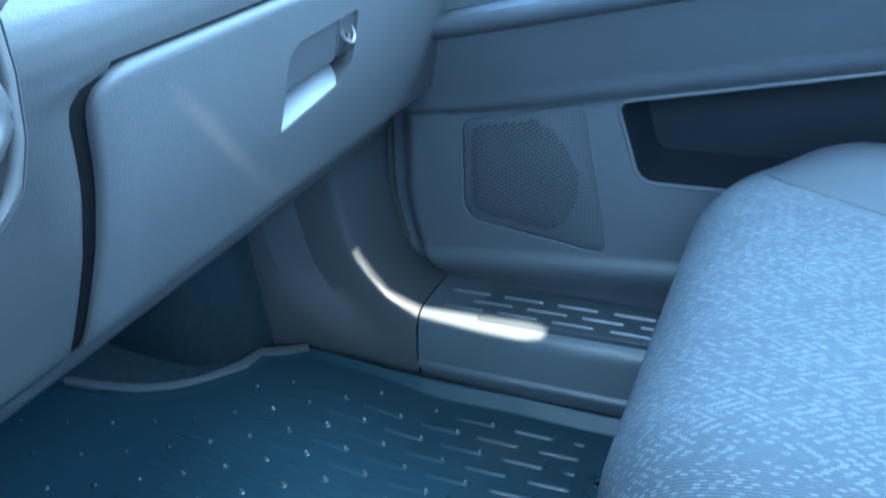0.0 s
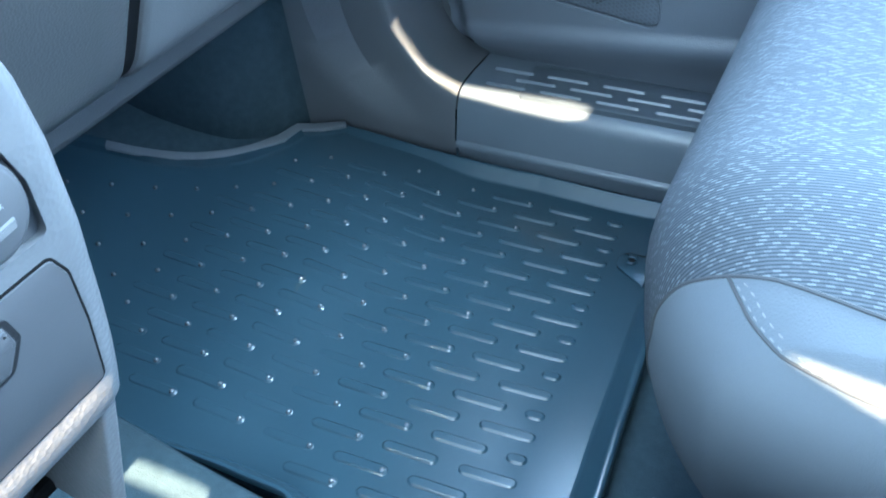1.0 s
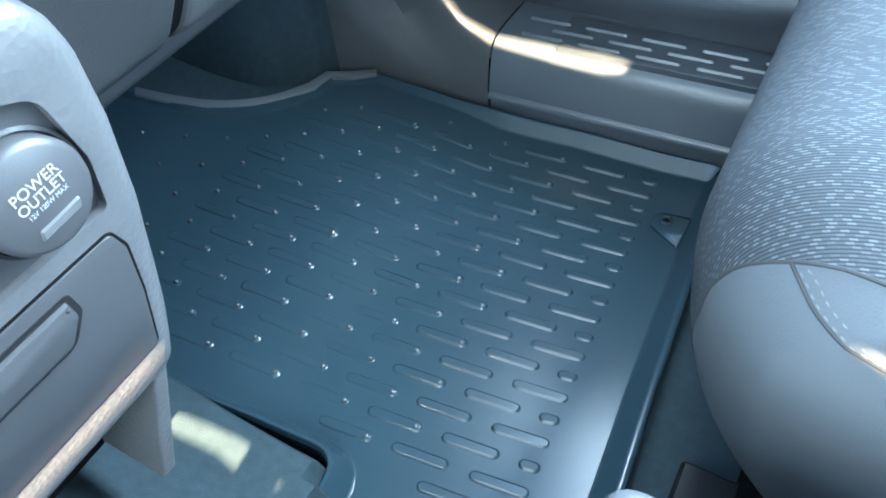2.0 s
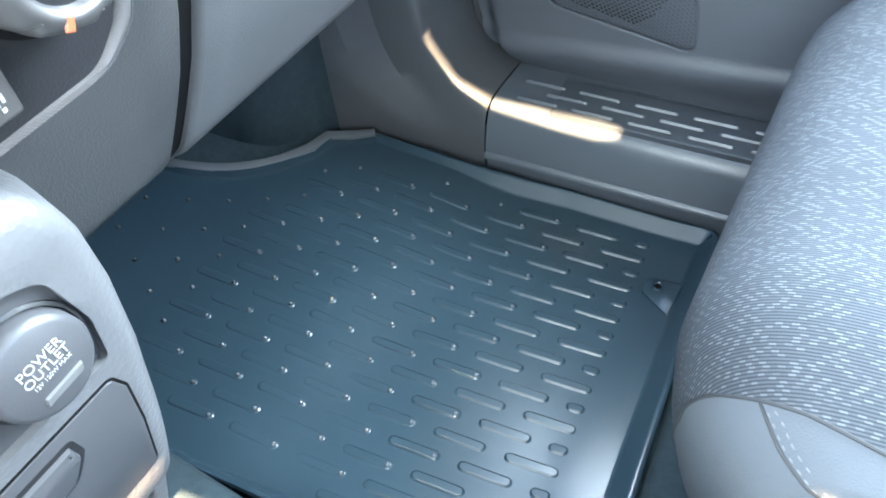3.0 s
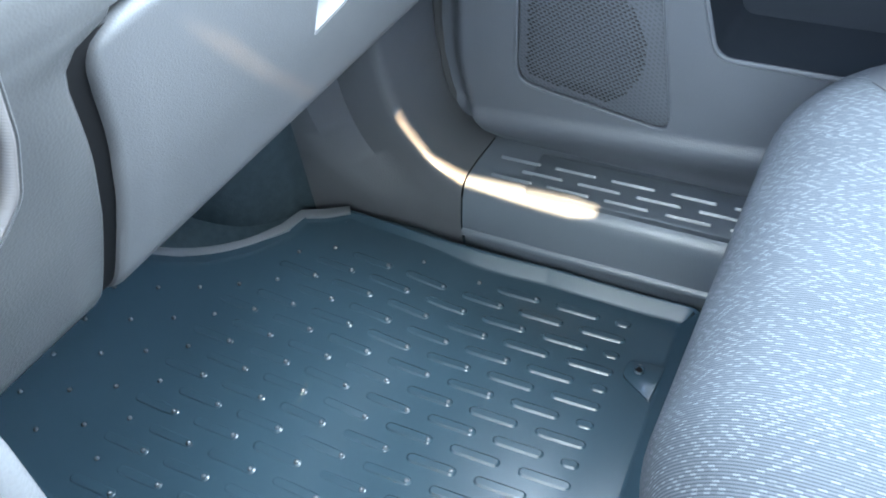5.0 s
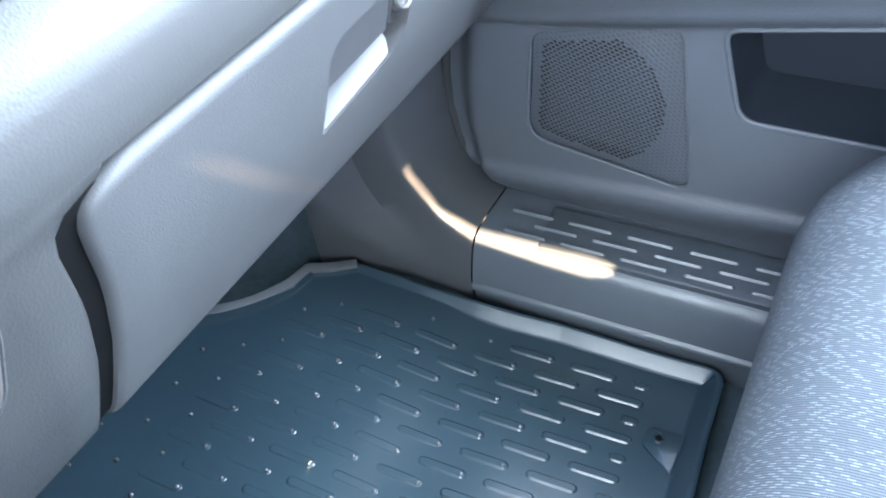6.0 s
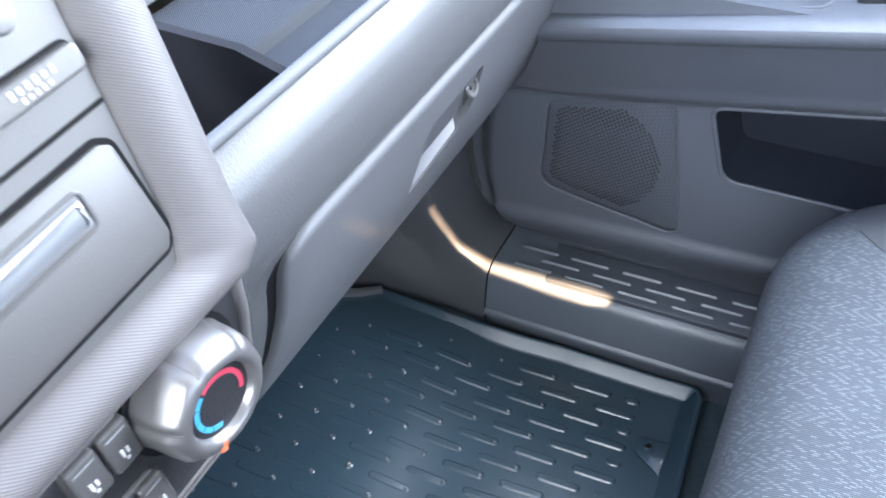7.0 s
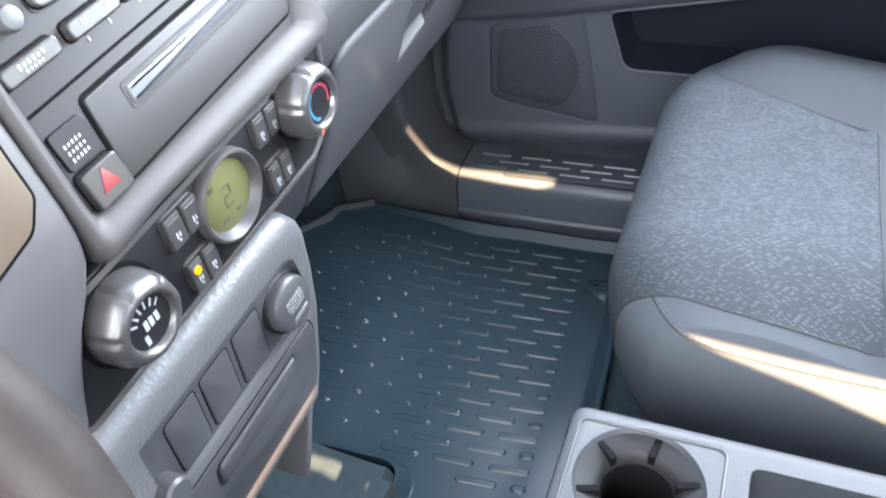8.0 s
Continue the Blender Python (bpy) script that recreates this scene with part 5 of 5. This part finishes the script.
part("piping", tube([cushion_point(-0.84 + 1.1 * k / 24, rear_i) + Vector((0, 0, 0.0001)) for k in range(25)], 0.0007, 6), M_SEAM, seat)
# near-black base paints the shade under the cushion
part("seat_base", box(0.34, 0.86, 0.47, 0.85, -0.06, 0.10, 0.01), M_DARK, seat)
for y in (0.49, 0.83):
    part("seat_rail", box(0.30, 0.95, y - 0.02, y + 0.02, -0.06, 0.002, 0.003), M_BLACK, seat)

# ---------------------------------------------------------------- console box between the seats
BOX_Z = 0.268
cbox = empty("console_box", "light grey console box with cup holder and tray", "centre console")
bo = rounded([(0.280, 0.10), (0.280, 0.352), (1.0, 0.372), (1.0, 0.10)], [0.01, 0.014, 0.01, 0.01], 6)
bbody = part("box_body", stack([[(p[0], p[1], z) for p in inset(bo, d)] for z, d in ((-0.01, 0.010), (0.20, 0.002), (BOX_Z - 0.006, 0.0), (BOX_Z - 0.002, 0.0015), (BOX_Z, 0.005))]), M_BOX, cbox)
CX, CY, CR = 0.336, 0.300, 0.0405
cut(bbody, stack([[(CX + r * math.cos(2 * math.pi * k / 48), CY + r * math.sin(2 * math.pi * k / 48), z) for k in range(48)] for r, z in ((CR + 0.004, BOX_Z + 0.05), (CR + 0.004, BOX_Z + 0.001), (CR, BOX_Z - 0.004), (CR - 0.004, BOX_Z - 0.075))]))
tray_o = rounded([(0.404, 0.18), (0.60, 0.18), (0.60, 0.343), (0.402, 0.337)], 0.010, 5)
cut(bbody, stack([[(p[0], p[1], BOX_Z + 0.05) for p in tray_o], [(p[0], p[1], BOX_Z - 0.02) for p in inset(tray_o, 0.002)], [(p[0], p[1], BOX_Z - 0.045) for p in inset(tray_o, 0.006)]]))
part("tray_liner", stack([[(p[0], p[1], BOX_Z - 0.0448) for p in inset(tray_o, 0.0065)], [(p[0], p[1], BOX_Z - 0.042) for p in inset(tray_o, 0.007)]]), M_SMOOTH, cbox)
part("tray_coin_holder", lathe([(0.016, 0.0), (0.016, 0.012), (0.013, 0.015), (0.010, 0.0135), (0.0, 0.013)], 30), M_SMOOTH, cbox).matrix_basis = Matrix.Translation((0.455, 0.315, BOX_Z - 0.042))
holder = part("cup_holder", lathe([(CR + 0.0032, BOX_Z - 0.006), (CR + 0.0010, BOX_Z - 0.003), (CR - 0.010, BOX_Z - 0.007), (CR - 0.0135, BOX_Z - 0.010), (CR - 0.0155, BOX_Z - 0.016), (CR - 0.0160, BOX_Z - 0.019)], 48), M_CUP, cbox, "pale rubber cup holder ring")
holder.matrix_basis = Matrix.Translation((CX, CY, 0))
# the well's depth is darkened by its near-black colour
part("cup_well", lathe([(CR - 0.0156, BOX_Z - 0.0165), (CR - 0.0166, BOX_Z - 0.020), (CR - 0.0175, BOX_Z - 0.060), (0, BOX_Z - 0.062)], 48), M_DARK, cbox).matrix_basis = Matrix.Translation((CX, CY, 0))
for a in (20, 80, 140, 200, 260, 320):
    s = part("grip_slit", box(CR - 0.0155, CR + 0.0005, -0.0024, 0.0024, BOX_Z - 0.0125, BOX_Z - 0.0030, 0.0004), M_DARK, holder)
    s.matrix_basis = Matrix.Rotation(radians(a), 4, "Z")
part("top_groove", tube([(x, y, BOX_Z + 0.0002) for x, y in rounded([(0.288, 0.12), (0.288, 0.340), (0.388, 0.343), (0.388, 0.12)], 0.008, 5)], 0.0012, 6, True), M_SMOOTH, cbox)

# ---------------------------------------------------------------- steering wheel
wheel = empty("steering_wheel", "dark leather steering wheel beside the console", "steering wheel")
WHEEL = Matrix.Translation((0.160, -0.092, 0.556)) @ Matrix.Rotation(radians(64), 4, "Y")
rim = part("rim", tube([(0.186 * math.cos(2 * math.pi * k / 72), 0.186 * math.sin(2 * math.pi * k / 72), 0) for k in range(72)], 0.0155, 16, True), M_RIM, wheel)
rim.matrix_basis = WHEEL
hub = part("hub", lathe([(0.07, -0.03), (0.075, 0.0), (0.06, 0.02), (0, 0.028)], 36), M_SMOOTH, wheel)
hub.matrix_basis = WHEEL
for a in (100, 260):
    sp = part("spoke", box(0.06, 0.18, -0.014, 0.014, -0.008, 0.006, 0.003), M_SMOOTH, wheel)
    sp.matrix_basis = WHEEL @ Matrix.Rotation(radians(a), 4, "Z")

# ---------------------------------------------------------------- the rest of the cabin, which closes the place
bulk = part("bulkhead", box(-0.86, -0.80, -0.36, 1.0, -0.1, 0.60), M_DARK)
tagged(bulk, "dark bulkhead behind the dashboard", "bulkhead", kind="structure")
roof = part("ceiling", sheet([[(x, y, z) for y in (-0.36, 0.3, 1.0)] for x, z in ((-0.02, 1.16), (0.3, 1.22), (1.0, 1.24), (1.9, 1.18))]), M_HEAD)
tagged(roof, "pale cloth car headliner", "ceiling", kind="structure")
back = part("wall_rear", box(1.88, 1.92, -0.36, 1.0, -0.1, 0.75), M_DOOR)
tagged(back, "dark grey rear cabin wall", "wall", kind="structure")
ddash = part("driver_dash", extrude_y([(x, z) for z, x in FACE] + [(-0.8, 0.57), (-0.8, 0.30)], -0.34, 0.03), M_LEATHER)
tagged(ddash, "dark grey grained dashboard on the driver's side", "dashboard", kind="structure")

# the driver's side: an unseen wall added to block the sun, with slits that shape its patches
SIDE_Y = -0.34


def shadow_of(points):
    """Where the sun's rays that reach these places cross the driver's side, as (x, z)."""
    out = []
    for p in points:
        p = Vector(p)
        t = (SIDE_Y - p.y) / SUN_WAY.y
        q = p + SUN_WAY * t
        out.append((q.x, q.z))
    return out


# outlines of the wanted sun patches: sill and kick trim, bolster, console edge, floor
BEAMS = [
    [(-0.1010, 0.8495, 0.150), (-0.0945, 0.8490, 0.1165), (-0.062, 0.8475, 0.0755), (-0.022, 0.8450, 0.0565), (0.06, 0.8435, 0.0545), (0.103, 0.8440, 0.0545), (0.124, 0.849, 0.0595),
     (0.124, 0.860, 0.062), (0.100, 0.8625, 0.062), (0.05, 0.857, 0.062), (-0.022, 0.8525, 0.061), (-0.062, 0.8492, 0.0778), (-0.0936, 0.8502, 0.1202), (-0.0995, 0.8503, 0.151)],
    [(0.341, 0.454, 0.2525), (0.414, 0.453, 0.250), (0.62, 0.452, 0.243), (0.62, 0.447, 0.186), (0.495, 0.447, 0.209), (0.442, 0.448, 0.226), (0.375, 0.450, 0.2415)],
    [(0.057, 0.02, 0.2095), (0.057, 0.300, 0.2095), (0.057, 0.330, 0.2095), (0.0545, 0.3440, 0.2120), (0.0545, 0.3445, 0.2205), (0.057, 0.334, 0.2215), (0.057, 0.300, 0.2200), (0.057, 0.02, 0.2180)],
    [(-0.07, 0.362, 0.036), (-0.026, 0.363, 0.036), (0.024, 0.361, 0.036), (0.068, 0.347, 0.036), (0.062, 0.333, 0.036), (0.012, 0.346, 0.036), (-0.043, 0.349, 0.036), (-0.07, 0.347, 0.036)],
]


sun_mask = part("wall_driver_side", box(-0.9, 2.0, SIDE_Y - 0.004, SIDE_Y, -0.1, 1.26, 0.0005), M_DOOR, smooth=False)
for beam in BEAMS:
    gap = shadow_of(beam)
    cut(sun_mask, stack([[(x + SUN_WAY.x / SUN_WAY.y * dy, SIDE_Y + dy, z + SUN_WAY.z / SUN_WAY.y * dy) for x, z in gap] for dy in (-0.03, 0.03)]))
tagged(sun_mask, "unseen dark grey sun mask on the driver's side, with slits", "wall", kind="structure")

# ---------------------------------------------------------------- floor mat
mat_thing = empty("floor_mat", "black moulded rubber floor mat with raised grip pattern", "floor mat")
MAT_LINE = rounded([(0.249, 0.8455), (0.146, 0.8380), (0.084, 0.8325), (0.021, 0.8225), (-0.060, 0.8085), (-0.146, 0.7995), (-0.1905, 0.768), (-0.1955, 0.739), (-0.2135, 0.701), (-0.2425, 0.6625), (-0.2755, 0.634), (-0.36, 0.590), (-0.42, 0.56), (-0.42, 0.378), (-0.06, 0.380), (0.079, 0.391), (0.092, 0.24), (0.281, 0.24), (0.2775, 0.41), (0.2660, 0.55), (0.2590, 0.66), (0.2525, 0.76)],
                   [0.020, 0.03, 0.03, 0.03, 0.05, 0.004, 0.004, 0.02, 0.03, 0.03, 0.04, 0.03, 0.03, 0.01, 0.05, 0.020, 0.02, 0.02, 0.05, 0.05, 0.05, 0.04], 6)


def lip_height(x, y):
    """The tray's rim is higher along the tunnel and the front."""
    return 0.0135 + 0.0095 * step(0.45, 0.39, y) * step(0.12, 0.08, x) - 0.0045 * step(-0.135, -0.16, x)


def slim(x):
    """The rim dwindles along the sill towards the front."""
    return 1 - 0.45 * step(0.02, -0.06, x) * step(-0.165, -0.145, x) + 0.25 * step(0.238, 0.247, x)


def mat_skin():
    rings = []
    def lift(p, h):
        return (p.x, p.y, mat_z(p.x, p.y) + h)
    base = [Vector((p[0], p[1])) for p in MAT_LINE]
    dense = []
    for i, p in enumerate(base):
        q = base[(i + 1) % len(base)]
        k = max(1, int((q - p).length / 0.02))
        dense += [p + (q - p) * (j / k) for j in range(k)]
    base = dense
    rings.append([lift(p, -0.010) for p in base])
    # the rim's top is broad at the front and narrow along the sides
    for d, wide, f in ((0.0, 0.0, 0.70), (0.0008, 0.0008, 0.92), (0.0022, 0.0022, 1.0), (0.0048, 0.0100, 1.0), (0.0060, 0.0108, 0.94), (0.0155, 0.0125, 0.10), (0.0170, 0.0140, 0.02), (0.0200, 0.0175, -0.02)):
        ring = [Vector(p) + (Vector(q) - Vector(p)) * step(-0.120, -0.145, b.x) for p, q, b in zip(inset(base, d), inset(base, wide), base)]
        rings.append([lift(b + (p - b) * slim(b.x), lip_height(b.x, b.y) * f * min(1.0, slim(b.x))) for p, b in zip(ring, base)])
    bm = stack(rings, (False, False))
    # the flat field, in small squares that end under the rim
    within = inset(base, 0.003)
    cell, made = 0.008, {}
    for i in range(-54, 33):
        for j in range(29, 105):
            c = [(i, j), (i + 1, j), (i + 1, j + 1), (i, j + 1)]
            if all(inside((a * cell, b * cell), within) for a, b in c):
                for a, b in c:
                    if (a, b) not in made:
                        made[(a, b)] = bm.verts.new((a * cell, b * cell, mat_z(a * cell, b * cell)))
                bm.faces.new([made[k] for k in c])
    return bm


part("tray", mat_skin(), M_MAT, mat_thing, angle=35)

# pale strip added on the rim's front corner: its sky reflection is put into the colour
def edge_strip():
    outer = smooth_line([(-0.31, 0.612), (-0.2755, 0.6325), (-0.2425, 0.6610), (-0.2135, 0.6995), (-0.1955, 0.7375)], 5) + [Vector((-0.1905, 0.7665)), Vector((-0.1680, 0.7830)), Vector((-0.1460, 0.7990))]
    rows = []
    for k, p in enumerate(outer):
        t = (outer[min(k + 1, len(outer) - 1)] - outer[max(k - 1, 0)]).normalized()
        nrm = Vector((t.y, -t.x))
        w = 0.0088 + 0.0025 * step(-0.215, -0.188, p.x)
        rows.append([(q.x, q.y, mat_z(q.x, q.y) + lip_height(q.x, q.y) + h) for q, h in ((p, -0.002), (p, 0.0006), (p + nrm * 0.0008, 0.0012), (p + nrm * (w - 0.0008), 0.0010), (p + nrm * w, 0.0004), (p + nrm * w, -0.003))])
    return sheet(rows)


part("edge_strip", edge_strip(), M_STRIP, mat_thing, "added pale grey strip with the mat rim's sky sheen in its colour")

# the clip eyelet at the mat's rear edge
eye = part("fixing_eyelet", stack([[(p[0], p[1], z) for p in inset(rounded([(-0.0125, 0.010), (-0.0135, -0.010), (0.0180, -0.032), (0.0225, 0.012)], [0.010, 0.010, 0.002, 0.002], 6), d)] for z, d in ((-0.004, 0.0), (0.0034, 0.0004), (0.0042, 0.0014))]), M_MAT, mat_thing)
part("eyelet_hole", lathe([(0.0058, 0.0040), (0.0058, 0.0056), (0.0046, 0.0062), (0.0036, 0.0052), (0.0034, 0.0046), (0, 0.0046)], 24), M_MAT, eye)


part("eyelet_pin", lathe([(0.0030, 0.0040), (0.0030, 0.0049), (0, 0.0050)], 16), M_DARK, eye)
eye.matrix_basis = Matrix.Translation((0.2118, 0.7491, mat_z(0.2118, 0.7491))) @ Matrix.Rotation(radians(4), 4, "Z")


def capsule_mesh(length, width, height, top=0.0007):
    """A raised oblong with a narrow rounded rim; its foot lies at z = 0 and its rear end at x = 0."""
    r = width / 2
    o = [(-r + r * math.cos(radians(a)), r * math.sin(radians(a))) for a in range(-90, 91, 30)] + [(-r - 0.0012, r), (-length + r + 0.0012, r)] + [(-length + r + r * math.cos(radians(a)), r * math.sin(radians(a))) for a in range(90, 271, 30)] + [(-length + r + 0.0012, -r), (-r - 0.0012, -r)]
    bm = stack([[(p[0], p[1], z) for p in inset(o, d)] for z, d in ((-0.0006, -0.0006), (height * 0.80, top * 0.80), (height, top * 1.25), (height, top + 0.0006))], (False, True))
    bmesh.ops.recalc_face_normals(bm, faces=bm.faces)
    me = bpy.data.meshes.new("grip_rib")
    bm.to_mesh(me)
    bm.free()
    me.materials.append(M_MAT)
    me.polygons.foreach_set("use_smooth", [True] * len(me.polygons))
    me.set_sharp_from_angle(angle=radians(25))
    return me


def stud_mesh():
    bm = lathe([(0.0024, -0.0006), (0.0021, 0.0007), (0.0016, 0.0015), (0.0009, 0.0019), (0.0, 0.0020)], 12)
    me = bpy.data.meshes.new("stud")
    bm.to_mesh(me)
    bm.free()
    me.materials.append(M_STUD)
    me.polygons.foreach_set("use_smooth", [True] * len(me.polygons))
    return me


HX, HY, TURN, ROW = 0.03174, 0.02154, radians(6.40), radians(4.28)
ORIGIN = Vector((0.0947, 0.7489))
ALONG = Vector((math.cos(TURN), math.sin(TURN)))       # the ribs' direction
ACROSS = Vector((-math.sin(ROW), math.cos(ROW)))       # from row to row
FIELD = inset(MAT_LINE, 0.034)
RIB, RIB_WORN, RIB_FLAT = (capsule_mesh(0.0470, 0.0094, h, 0.0015) for h in (0.0019, 0.0013, 0.0007))
STUB, STUD = capsule_mesh(0.0170, 0.0094, 0.0019, 0.0015), stud_mesh()


def laid(x, y, turn=TURN, lift=0.0):
    """A pose on the mat's surface, tipped with the rising floor."""
    e = 0.004
    n = Vector((mat_z(x - e, y) - mat_z(x + e, y), mat_z(x, y - e) - mat_z(x, y + e), 2 * e)).normalized()
    u = Vector((math.cos(turn), math.sin(turn), 0.0))
    u = (u - n * u.dot(n)).normalized()
    w = n.cross(u)
    return Matrix(((u.x, w.x, n.x, x), (u.y, w.y, n.y, y), (u.z, w.z, n.z, mat_z(x, y) + lift), (0, 0, 0, 1)))


for i in range(-18, 8):
    for j in range(-28, 8):
        if (i + j) % 2:
            continue
        c = ORIGIN + ALONG * (i * HX) + ACROSS * (j * HY)
        if i > 3:
            # a short stub where the field ends
            s = c - ALONG * 0.0315
            if i == 4 and inside((s.x, s.y), FIELD):
                ob = new("grip_rib", STUB)
                ob.parent, ob.matrix_basis = mat_thing, laid(s.x, s.y)
            continue
        if not inside((c.x, c.y), FIELD):
            continue
        if c.x > -0.165 and inside((c.x - 0.046, c.y), FIELD):
            # the ribs are lower towards the front and the tunnel
            near = c.x + 0.35 * (c.y - 0.60)
            ob = new("grip_rib", RIB if near > 0.070 else RIB_WORN if near > 0.025 else RIB_FLAT)
            mid = c - ALONG * 0.0235
            ob.parent, ob.matrix_basis = mat_thing, laid(mid.x, mid.y, lift=0.0002) @ Matrix.Translation((0.0235, 0, 0))
        if c.x < 0.12:
            q = c - ALONG * 0.0046
            ob = new("stud", STUD)
            ob.parent, ob.matrix_basis = mat_thing, laid(q.x, q.y, lift=0.0013)

# ribs on the sill's scuff pad
SILL_RIB = capsule_mesh(0.0455, 0.0040, 0.0024, 0.0012)
SILL_RIB.materials[0] = M_SILL
for y, first in ((0.8945, 0.0475), (0.8790, 0.0785), (0.8640, 0.0510)):
    for i in range(9):
        x = first + i * 0.0607
        ob = new("grip_rib", SILL_RIB)
        ob.parent, ob.matrix_basis = sill, pose(x, y + 0.055 * (x - 0.0475), CREST_Z + 0.0032, rz=3)

# ---------------------------------------------------------------- every thing's origin lies at its own foot
bpy.context.view_layer.update()
for ob in list(scene.objects):
    if ob.type == "EMPTY" and ob.parent is None and ob.children:
        low_c, high_c = Vector((1e9,) * 3), Vector((-1e9,) * 3)
        for c in ob.children_recursive:
            if c.type == "MESH":
                for k in c.bound_box:
                    w = c.matrix_world @ Vector(k)
                    low_c = Vector(map(min, low_c, w))
                    high_c = Vector(map(max, high_c, w))
        foot = Vector(((low_c.x + high_c.x) / 2, (low_c.y + high_c.y) / 2, low_c.z))
        shift = Matrix.Translation(foot)
        for c in ob.children:
            c.matrix_basis = shift.inverted() @ c.matrix_basis
        ob.matrix_basis = shift
